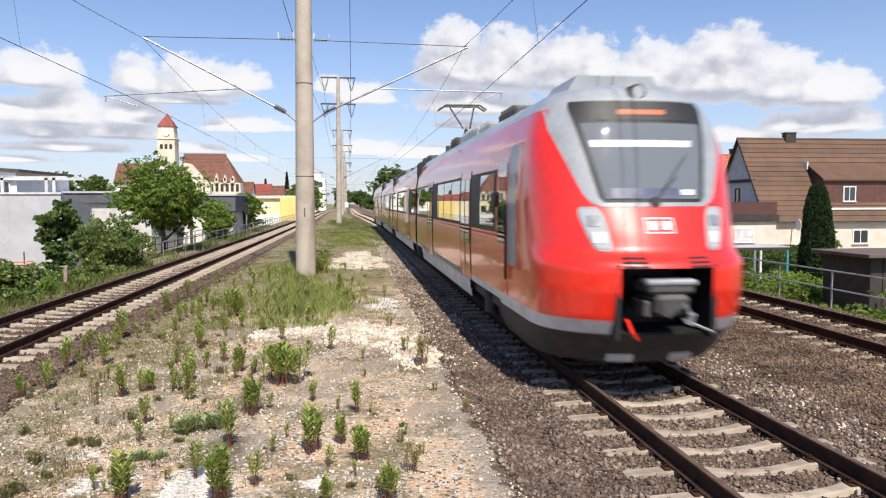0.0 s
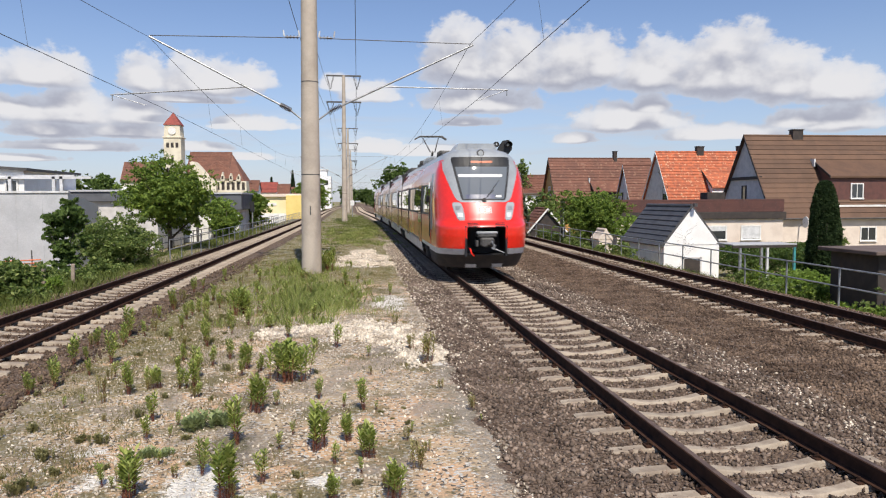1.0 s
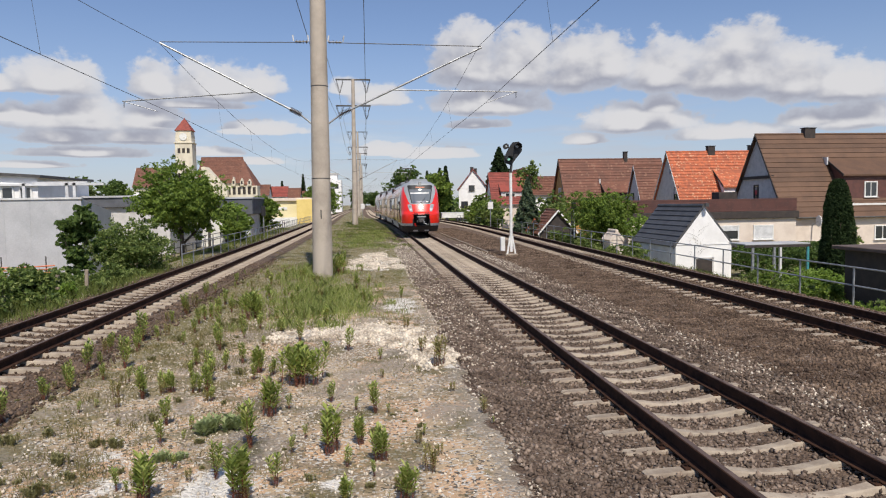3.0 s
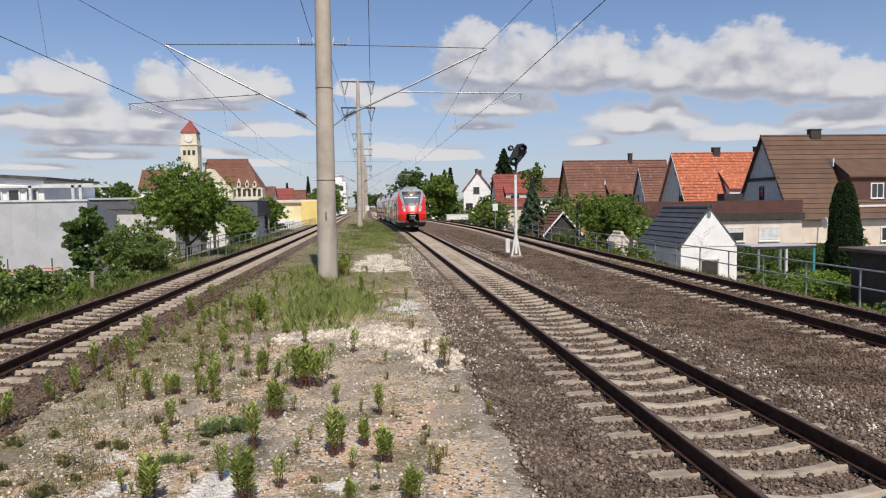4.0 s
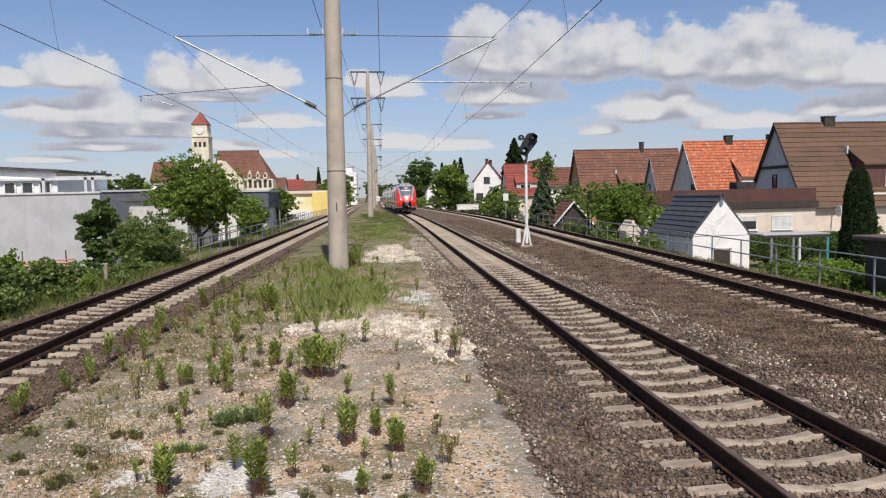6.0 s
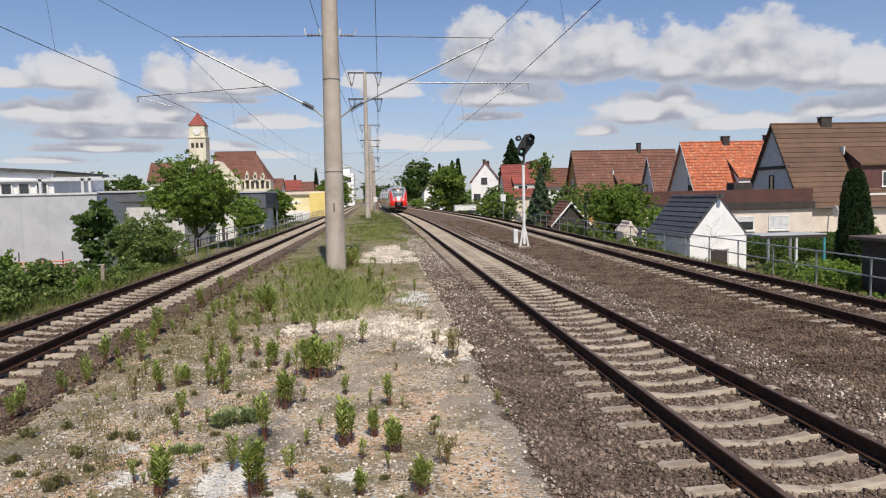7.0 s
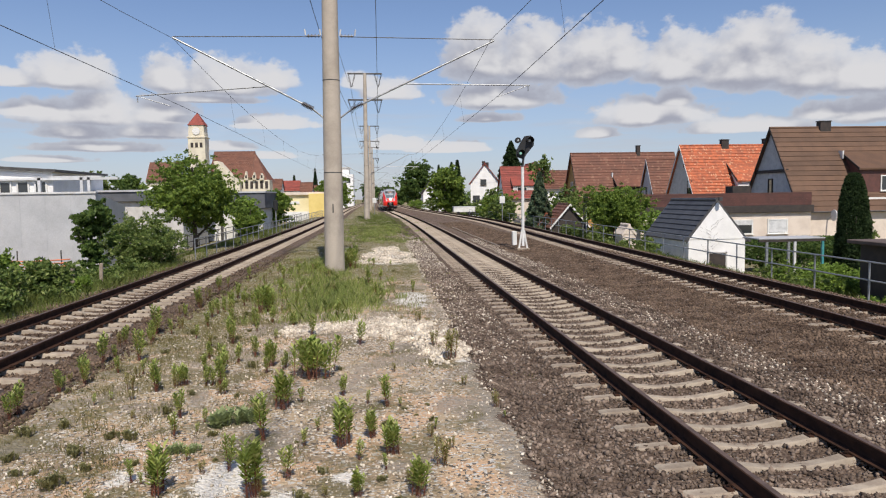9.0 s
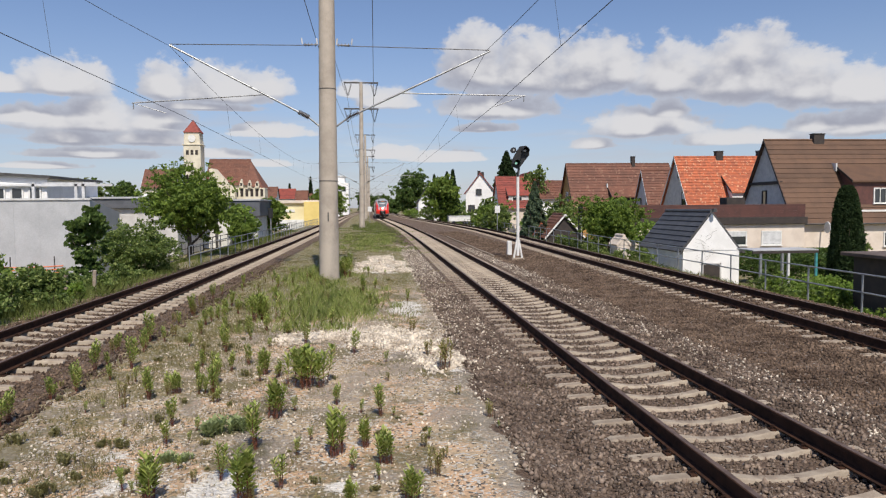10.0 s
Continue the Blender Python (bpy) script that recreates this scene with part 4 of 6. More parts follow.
# ---- stones of the beds ----
def bed_stones():
    near = in_bed(-2.5, 2.4, 3.5, 26.0, mid_x)
    scatter_stones("ballast", STONE, 34000, near, (0.018, 0.042), 11, "dark brown crushed stone between the sleepers", "ballast")
    scatter_stones("ballast", STONE_BROWN, 26000, in_bed(2.3, 4.6, 5.5, 34.0, mid_x), (0.016, 0.038), 12, "brown crushed stone between two tracks", "ballast")
    scatter_stones("ballast", STONE_BROWN, 16000, in_bed(-2.0, 2.2, 10.0, 34.0, right_x), (0.02, 0.045), 13, "brown crushed stone of the outer track", "ballast")
    scatter_stones("ballast", STONE_BROWN, 15000, in_bed(-2.0, 2.6, 8.0, 34.0, left_x), (0.02, 0.045), 14, "brown crushed stone beside the grass bank", "ballast")
    scatter_stones("ballast", STONE_BROWN, 12000, in_bed(2.2, 5.2, 33.0, 75.0, mid_x, 1.3), (0.025, 0.055), 19, "brown crushed stone farther along the line", "ballast")
    scatter_stones("gravel", STONE_PALE, 11000, in_bed(-7.6, -2.4, 4.0, 17.0, mid_x, 1.4), (0.006, 0.026), 15, "pale loose gravel on bare soil", "gravel")
    scatter_stones("gravel", STONE_PALE, 3600, in_bed(-2.6, -1.45, 11.0, 48.0, mid_x, 0.9), (0.014, 0.034), 16, "pale stones along the ballast edge", "gravel")
    scatter_stones("gravel", STONE_PALE, 2200, in_bed(1.5, 2.5, 7.0, 45.0, mid_x, 1.1), (0.014, 0.034), 18, "pale stones strewn beside the rail", "gravel")

    def heaps(rng, n):
        c = np.array([(-0.3, 13.9, 0.9, 0.9), (1.0, 11.5, 0.5, 0.9), (-1.3, 13.6, 0.7, 0.6), (0.2, 31.0, 1.1, 5.0), (0.4, 13.1, 0.8, 1.0)])
        k = rng.choice(5, n, p=(0.15, 0.08, 0.12, 0.5, 0.15))
        a = rng.random(n) * 2 * np.pi
        r = np.sqrt(rng.random(n)) * (0.85 + 0.22 * np.sin(3 * a + k) + 0.16 * np.sin(7 * a + 2 * k)) + 0.12 * np.abs(rng.normal(size=n))
        return c[k, 0] + np.cos(a) * r * c[k, 2], c[k, 1] + np.sin(a) * r * c[k, 3]
    scatter_stones("gravel", STONE_PALE, 12000, heaps, (0.014, 0.055), 17, "heaped white limestone gravel", "gravel")


bed_stones()


# ---- plants ----
def leaf_quads(rng, centres, size, up=0.0, long=1.6):
    """A pointed leaf at each centre, turned at random; up leans them upright."""
    n = len(centres)
    d = rng.normal(size=(n, 3))
    d[:, 2] += up
    d /= np.linalg.norm(d, axis=1)[:, None]
    e = np.cross(d, rng.normal(size=(n, 3)))
    e /= np.linalg.norm(e, axis=1)[:, None] + 1e-9
    s = (size * (0.6 + 0.8 * rng.random(n)))[:, None] if np.isscalar(size) else size[:, None]
    v = np.stack([centres - d * s * long / 2, centres + e * s * 0.42, centres + d * s * long / 2, centres - e * s * 0.42], 1)
    f = np.arange(4 * n).reshape(n, 4)
    return v.reshape(-1, 3), f


def crown_points(rng, n, clumps, rx, rz, shape, gap):
    """Leaf places within a crown of half width rx and half height rz, round its middle."""
    if shape in ("cone", "column"):
        t = rng.random(n) ** (1.35 if shape == "cone" else 1.0)
        a = rng.random(n) * 6.283
        if shape == "cone":
            w = (1 - t) ** 0.9 + 0.02
            w = w * (0.72 + 0.28 * np.abs(np.sin(t * 26 + np.sin(a * 3 + t * 9)))) * (0.82 + 0.2 * np.sin(a * 5 + t * 31))
        else:
            w = (1 - t) ** 0.30 * (0.94 + 0.05 * np.sin(a * 3 + t * 7) + 0.04 * np.sin(a * 7 - t * 23))
        q = w * rx * (0.45 + 0.55 * np.sqrt(rng.random(n)))
        z = (2 * t - 1) * rz - (0.12 * q if shape == "cone" else 0)
        return np.stack([np.cos(a) * q, np.sin(a) * q, z], 1)
    # boughs round the crown, each of many leafy twigs, thin between them
    clumps = max(14, int(clumps * 0.6))
    d = rng.normal(size=(clumps, 3))
    d /= np.linalg.norm(d, axis=1)[:, None]
    lump = np.array([noise.noise((v[0] * 1.6 + rx * 7, v[1] * 1.6, v[2] * 1.6 + rz)) for v in d])
    r = (0.22 + 0.60 * rng.random(clumps) ** 0.6) * (1.0 + gap * 0.9 * lump)
    c = d * r[:, None] * np.array([rx, rx, rz])
    mean = (rx + min(rx, rz)) / 2
    size = (0.15 + 0.17 * rng.random(clumps)) * mean
    twigs = clumps * 16
    b = rng.choice(clumps, twigs, p=size ** 2 / (size ** 2).sum())
    q = rng.normal(size=(twigs, 3)) * np.array([0.72, 0.72, 0.46]) * size[b][:, None]
    i = rng.integers(0, twigs, n)
    return c[b][i] + q[i] + rng.normal(size=(n, 3)) * np.array([1, 1, 0.6]) * 0.042 * mean


def tree(x, y, z0, top, rx, label, mat=LEAF, n=9000, clumps=90, leaf=0.16, trunk=0.14, low=0.25, shape="round", seed=1, name="tree", category="tree", gap=0.35):
    rng = np.random.default_rng(seed)
    th = thing(name, pose(x, y, z0), label, category)
    h = top - z0
    base = h * low
    rz = (h - base) / 2
    mid = base + rz
    pts = crown_points(rng, n, clumps, rx, rz, shape, gap) + np.array([0, 0, mid])
    v, f = leaf_quads(rng, pts, leaf)
    part("crown", fast_mesh("crown", v, f, mat), None, th)
    if trunk:
        part("trunk", Shape().tube([(0, 0, -0.1), (0.03, 0.02, base), (-0.05, 0.04, mid), (0.02, 0, mid + rz * 0.6)], trunk, 10, trunk * 0.25), BARK, th, smooth=True)
        for i in range(6):
            a = i * 1.05 + rng.random()
            zb = base * 0.9 + rz * 0.25 * i / 2
            part("limb", Shape().tube([(0, 0, zb), (math.cos(a) * rx * 0.35, math.sin(a) * rx * 0.35, zb + rz * 0.35), (math.cos(a) * rx * 0.7, math.sin(a) * rx * 0.7, zb + rz * 0.75)], trunk * 0.45, 6, trunk * 0.1), BARK, th)
    return th


def bush(x, y, z0, top, rx, label, mat=LEAF_BUSH, n=4500, clumps=55, leaf=0.09, seed=1, gap=0.5):
    return tree(x, y, z0, top, rx, label, mat, n, clumps, leaf, 0.04, 0.04, "round", seed, "bush", "bush", gap)


# ---- houses ----
def window(parent, x, y, z, w, h, facing="y", frame=None, glass=None, bars=True, blind=0.0):
    """A window with frame, sill and pane; facing y: looks to -y; facing x: looks to -x."""
    frame, glass = frame or WHITE, glass or GLASS

    def box(a0, a1, d0, d1, z0, z1):
        return (a0, a1, d0, d1, z0, z1) if facing == "y" else (d0, d1, a0, a1, z0, z1)
    c, d = (x, y) if facing == "y" else (y, x)
    win = part("window", Shape().box(*box(c - w / 2, c + w / 2, d - 0.015, d + 0.02, z, z + h)), glass, parent, "dark window pane")
    sh = Shape()
    for a in ((c - w / 2 - 0.07, c - w / 2 + 0.03), (c + w / 2 - 0.03, c + w / 2 + 0.07)):
        sh.box(*box(a[0], a[1], d - 0.06, d + 0.02, z - 0.05, z + h + 0.07))
    sh.box(*box(c - w / 2, c + w / 2, d - 0.055, d + 0.02, z + h - 0.02, z + h + 0.07))
    sh.box(*box(c - w / 2, c + w / 2, d - 0.055, d + 0.02, z - 0.05, z + 0.03))
    if bars:
        sh.box(*box(c - 0.03, c + 0.03, d - 0.045, d + 0.01, z, z + h))
    part("frame", sh, frame, win)
    part("sill", Shape().box(*box(c - w / 2 - 0.12, c + w / 2 + 0.12, d - 0.14, d, z - 0.10, z - 0.052)), frame, win)
    if blind:
        part("blind", Shape().box(*box(c - w / 2 + 0.03, c + w / 2 - 0.03, d - 0.035, d - 0.02, z + h * (1 - blind), z + h - 0.02)), SILVER, win, "pale roller blind")
    return win


def slope(parent, x0, x1, ya, za, yb, zb, course, mat, lift=0.03):
    """One roof slope of tile courses between the eave (ya, za) and the ridge (yb, zb), each a part."""
    n = max(2, round(math.hypot(yb - ya, zb - za) / course))
    d = Vector((0, yb - ya, zb - za)).normalized()
    nrm = Vector((0, -d.z, d.y)) if d.y > 0 else Vector((0, d.z, -d.y))
    nrm = nrm if nrm.z > 0 else -nrm
    for i in range(n):
        a, b = i / n, min(1.0, (i + 1.12) / n)
        p, q = Vector((0, ya + (yb - ya) * a, za + (zb - za) * a)), Vector((0, ya + (yb - ya) * b, za + (zb - za) * b))
        p1, q1 = p + nrm * (0.05 + lift), q + nrm * 0.05
        p0, q0 = p + nrm * lift, q
        part("tile_course", Shape().add([(x, *v[1:]) for x in (x0, x1) for v in (p0, q0, q1, p1)], [(0, 1, 2, 3), (7, 6, 5, 4), (0, 4, 5, 1), (1, 5, 6, 2), (2, 6, 7, 3), (3, 7, 4, 0)]), mat, parent)


def house(name, m, length, depth, ground, eave, ridge, wall, roof, label, course=0.42, over=0.35, gable=None, verge=None, chimney=(), group="", category="house", ends=0.25, lift=0.05):
    """A gabled house: ridge along local x, front to -y, the gable at x = 0 in front."""
    th = thing(name, m, label, category, group)
    h, d = depth / 2, depth
    part("wall", Shape().prism([(0, ground), (d, ground), (d, eave), (h, ridge), (0, eave)], "x", 0, length), wall, th)
    if gable:
        part("gable", Shape().prism([(0.02, eave - 0.05), (d - 0.02, eave - 0.05), (h, ridge - 0.05)], "x", -0.03, 0.0), gable, th)
    k = (ridge - eave) / h
    rf = part("roof", Shape().prism([(-over, eave - over * k), (h, ridge), (d + over, eave - over * k), (h, ridge + 0.06)], "x", -ends, length + 0.25), roof, th)
    slope(rf, -ends - 0.03, length + 0.28, -over, eave - over * k, h, ridge, course, roof, lift)
    slope(rf, -ends - 0.03, length + 0.28, d + over, eave - over * k, h, ridge, course, roof, lift)
    part("ridge_cap", Shape().tube([(-ends - 0.05, h, ridge + 0.07), (length + 0.3, h, ridge + 0.07)], 0.10, 8), roof, rf)
    for x in (-ends - 0.07, length + 0.29):
        part("verge", Shape().prism([(-over, eave - over * k - 0.12), (h, ridge - 0.12), (d + over, eave - over * k - 0.12), (d + over, eave - over * k + 0.10), (h, ridge + 0.11), (-over, eave - over * k + 0.10)], "x", x, x + 0.035), verge or DARKWOOD, rf)
    part("gutter", Shape().tube([(-0.2, -over - 0.05, eave - over * k), (length + 0.2, -over - 0.05, eave - over * k)], 0.07, 8), DARKSTEEL, rf)
    for cx, cy, cw, top in chimney:
        c = part("chimney", Shape().box(cx - cw / 2, cx + cw / 2, cy - 0.3, cy + 0.3, ridge - 1.0, top, 0.02), DARKWOOD, th, "dark clad chimney")
        part("cap", Shape().box(cx - cw / 2 - 0.05, cx + cw / 2 + 0.05, cy - 0.35, cy + 0.35, top, top + 0.07), DARKSTEEL, c)
    return th


def shed_dormer(th, x0, x1, y0, z0, z1, slope_y, slope_z, wall, roof, win=None):
    """A dormer with a flat-pitched roof running back into the slope."""
    dm = part("dormer", Shape().prism([(y0, z0), (y0, z1), (slope_y, slope_z), (slope_y, z0)], "x", x0, x1), wall, th)
    part("dormer_roof", Shape().prism([(y0 - 0.25, z1 - 0.04), (slope_y + 0.1, slope_z), (slope_y + 0.1, slope_z + 0.12), (y0 - 0.25, z1 + 0.09)], "x", x0 - 0.2, x1 + 0.2), roof, dm)
    part("dormer_verge", Shape().prism([(y0 - 0.3, z1 - 0.06), (slope_y, slope_z), (slope_y, slope_z + 0.17), (y0 - 0.3, z1 + 0.14)], "x", x0 - 0.26, x0 - 0.2), DARKWOOD, dm)
    if win:
        window(dm, win[0], y0 - 0.01, win[1], win[2], win[3])
    return dm


def brown_house():
    h = house("house", pose(33.0, 53.4, 0), 17.0, 8.4, -2.0, 1.35, 7.75, CREAM, ROOF_BROWN, "cream house under a steep brown tiled roof", 0.50, 0.35, GREYWALL, DARKWOOD, [(4.5, 4.2, 0.95, 8.3)])
    part("gable_ledge", Shape().box(-0.18, 0.0, 1.75, 6.6, 4.05, 4.3), DARKWOOD, h)
    part("gable_boards", Shape().box(-0.09, -0.03, 1.0, 7.4, 1.4, 2.2), BOARD, h)
    window(h, -0.06, 4.3, 2.25, 0.55, 1.25, "x", DARKWOOD, bars=False)
    shed_dormer(h, 5.25, 15.0, 0.55, 1.7, 4.15, 2.9, 5.7, BOARD, ROOF_BROWN, (7.6, 2.45, 1.0, 1.15))
    part("flashing", Shape().box(4.9, 5.02, 2.2, 3.0, 5.1, 5.75), SILVER, h)
    part("dormer_ledge", Shape().box(4.9, 15.0, 0.15, 0.55, 1.72, 1.9), WHITE, h)
    for x in (8.3, 12.3):
        window(h, x, -0.01, -1.0, 1.3, 1.05)
    hook = Shape()
    for i in range(14):
        hook.box(0.9 + i * 1.15, 1.15 + i * 1.15, 3.45, 3.65, 6.62, 6.72)
    tagged(part("snow_hooks", hook, DARKWOOD, h), kind="stuff")
    part("downpipe", Shape().tube([(0.35, -0.12, 1.0), (0.35, -0.12, -2.0)], 0.05, 8), DARKWOOD, h)
    dish = part("satellite_dish", Shape().prism([(-0.75 + 0.38 * math.cos(a * 0.3927), 0.55 + 0.45 * math.sin(a * 0.3927)) for a in range(16)], "x", 2.28, 2.33), LIMEWASH, h, "pale dish seen edge on")
    part("dish_arm", Shape().tube([(2.3, -0.7, 0.55), (2.3, 0, 0.2)], 0.025, 6), STEEL, dish)
    # flat-roofed wing with a boarded terrace
    e = thing("house_wing", pose(0, 0, 0), "cream flat-roofed wing with a brown boarded terrace fence", "building")
    part("wall", Shape().box(19.5, 33.0, 52.0, 58.5, -2.0, 0.95, 0.02), CREAM, e)
    part("fascia", Shape().box(19.3, 33.1, 51.75, 58.6, 0.88, 1.42, 0.03), DARKWOOD, e, "dark fascia")
    fence = part("terrace_fence", Shape().box(19.4, 32.9, 51.86, 51.92, 1.42, 2.40), BOARD, e, "brown boarded fence")
    for i in range(6):
        part("board", Shape().box(19.4, 32.9, 51.80, 51.86, 1.45 + i * 0.16, 1.59 + i * 0.16), BOARD, fence)
    part("terrace_block", Shape().box(27.2, 28.7, 53.0, 54.2, 1.25, 2.95, 0.03), DARKWOOD, e, "dark chimney block")
    for x, b in ((27.5, 0.35), (30.3, 0.95)):
        window(e, x, 51.99, -0.70, 1.5, 1.0, bars=False, blind=b)


def orange_house():
    h = house("house", pose(31.4, 67.8, 0), 14.0, 8.6, -2.0, 0.9, 7.35, LIMEWASH, ROOF_ORANGE, "house under a mottled orange tiled roof", 0.36, 0.3, GREYWALL, WHITE, [(4.6, 4.3, 0.75, 7.95), (9.3, 4.3, 0.9, 8.0)])
    shed_dormer(h, 4.4, 9.2, 0.9, 1.6, 3.6, 2.9, 5.3, LIMEWASH, ROOF_ORANGE)
    window(h, -0.04, 2.2, 2.35, 0.9, 1.3, "x", DARKWOOD, bars=False, blind=0.5)
    window(h, -0.04, 3.6, 5.1, 0.5, 0.9, "x", GREYWALL, bars=False)
    h2 = house("house", pose(32.2, 80.5, 0), 12.0, 6.0, -2.0, 1.0, 6.5, LIMEWASH, ROOF_RUST, "small house with pale grey gable and rust tiles", 0.36, 0.25, PALEGREY, PALEGREY)
    for y in (1.6, 3.4):
        window(h2, -0.04, y, 2.1, 0.6, 1.2, "x", GREYWALL, bars=False)


def far_houses():
    h = house("house", pose(24.8, 86.5, 0), 13.3, 8.0, -2.0, 1.2, 7.75, OCHRE, ROOF_RUST, "ochre house under a broad rust-brown tiled roof", 0.42, 0.4, OCHRE, DARKWOOD, [(8.7, 4.0, 0.45, 8.7)])
    shed_dormer(h, 4.9, 8.9, 0.6, 1.8, 3.4, 2.7, 5.1, DARKWOOD, ROOF_RUST)
    part("flashing", Shape().box(4.55, 4.7, 1.9, 2.7, 4.6, 5.2), SILVER, h)
    window(h, -0.04, 4.0, 3.0, 0.9, 1.1, "x", WHITE)
    house("house", pose(25.5, 108, 0), 8.5, 7.0, -2.0, 3.6, 6.3, LIMEWASH, ROOF_RUST, "low house under a rust-brown roof", 0.45, 0.3)
    h = house("house", pose(22.9, 136, 0, 0, 0, 80), 10.0, 5.6, -2.0, 5.2, 8.8, LIMEWASH, ROOF_RED, "white gabled house with a red tiled roof", 0.4, 0.3, LIMEWASH, ROOF_RED, [(2.4, 3.1, 0.8, 9.3), (6.0, 2.5, 0.8, 9.2)])
    window(h, -0.05, 3.1, 4.7, 1.0, 1.0, "x", DARKWOOD)
    window(h, -0.05, 4.5, 1.4, 1.2, 1.2, "x", DARKWOOD)
    h = house("house", pose(20.8, 118, 0), 6.5, 7.0, -2.0, 2.4, 7.4, CREAM, ROOF_RED, "house under a bright red tiled roof", 0.4, 0.3, LIMEWASH)
    shed_dormer(h, 1.5, 5.0, 0.6, 2.6, 4.2, 2.4, 5.6, GREYWALL, ROOF_RED, (3.0, 3.0, 1.6, 0.9))
    house("house", pose(29.5, 122, 0, 0, 0, 90), 9.0, 5.0, -2.0, 5.0, 8.2, LIMEWASH, ROOF_RED, "white gabled house behind conifers", 0.4, 0.3, LIMEWASH)
    house("house", pose(19.5, 210, 0, 0, 0, 90), 9.0, 7.0, -2.0, 4.0, 9.0, LIMEWASH, DARKWOOD, "pale far house under a dark roof", 0.5, 0.4)


def garden_sheds():
    h = house("garden_shed", pose(19.2, 36.0, 0, 0, 0, 90), 5.6, 3.1, -2.0, 0.05, 2.0, LIMEWASH, ROOF_DARK, "white rendered shed with an anthracite tiled roof", 0.33, 0.12, LIMEWASH, ROOF_DARK, category="shed", ends=-0.06)
    dr = part("door", Shape().box(-0.07, -0.03, 1.10, 2.0, -2.0, -0.75), DARKWOOD, h, "dark low door")
    part("door_frame", Shape().box(-0.09, -0.03, 1.02, 1.10, -2.0, -0.68).box(-0.09, -0.03, 2.0, 2.08, -2.0, -0.68).box(-0.09, -0.03, 1.02, 2.08, -0.75, -0.68), GREYWALL, dr)
    part("ridge_knob", Shape().tube([(-0.32, 1.55, 2.02), (-0.32, 1.55, 2.2)], 0.12, 10), ROOF_DARK, h)
    vine = Shape()
    rng = random.Random(4)
    for i in range(16):
        y, z, p = 1.9, -1.6 + 0.15 * i, []
        s = rng.choice((-1, 1))
        for j in range(6):
            p.append((-0.06, y + s * 0.13 * j * rng.uniform(0.4, 1.2), z + 0.10 * j))
        vine.tube(p, 0.006, 4, 0.002)
    tagged(part("vine", vine, BARK, h, "bare climbing vine"), kind="stuff")
    # small tiled shed, hut, lean-to
    house("garden_shed", pose(19.6, 66, 0, 0, 0, 90), 4.0, 3.6, -2.0, -0.5, 1.55, DARKWOOD, ROOF_RUST, "small dark shed with a rust tiled roof and white verge", 0.36, 0.15, DARKWOOD, WHITE, category="shed")
    house("garden_shed", pose(16.9, 68, 0, 0, 0, 90), 3.0, 1.8, -2.0, -0.6, 0.6, OCHRE, ROOF_ORANGE, "little lean-to with orange tiles", 0.36, 0.15, category="shed")
    house("garden_hut", pose(16.35, 44.5, 0, 0, 0, 90), 1.2, 0.85, -2.0, -0.1, 0.38, CREAM, CREAM, "small pale pink garden hut", 0.3, 0.06, CREAM, CREAM, category="hut", ends=0.0, lift=0.0)
    # dark shed beside the fence
    s = thing("garden_shed", pose(15.35, 19.4, 0), "black timber shed with a flat brown felt roof", "shed")
    part("wall", Shape().box(0, 5.0, 0, 2.1, -2.0, 0.72), DARKWOOD, s)
    for i in range(12):
        part("board", Shape().box(i * 0.42 + 0.01, i * 0.42 + 0.40, -0.03, 0.0, -2.0, 0.72), DARKWOOD, s)
    part("roof", Shape().box(-0.35, 5.4, -0.4, 2.3, 0.74, 0.86, 0.02), FELT, s, "brown felt roof")
    # pergola with a pale roof and a teal post
    p = thing("pergola", pose(17.2, 31.0, -0.4), "garden pergola with a pale sheet roof and a teal post", "pergola")
    part("roof", Shape().box(0, 3.2, 0, 1.5, 0.66, 0.72, 0.01), CORRUG, p)
    part("beam", Shape().box(0, 3.2, 0.0, 0.1, 0.54, 0.66), DARKWOOD, p)
    for x, mt in ((0.4, STEEL), (1.45, STEEL), (1.75, SILVER), (3.1, TEAL)):
        part("post", Shape().box(x - 0.05, x + 0.05, 0.0, 0.1, -1.7, 0.56), mt, p, "teal post" if mt is TEAL else "")


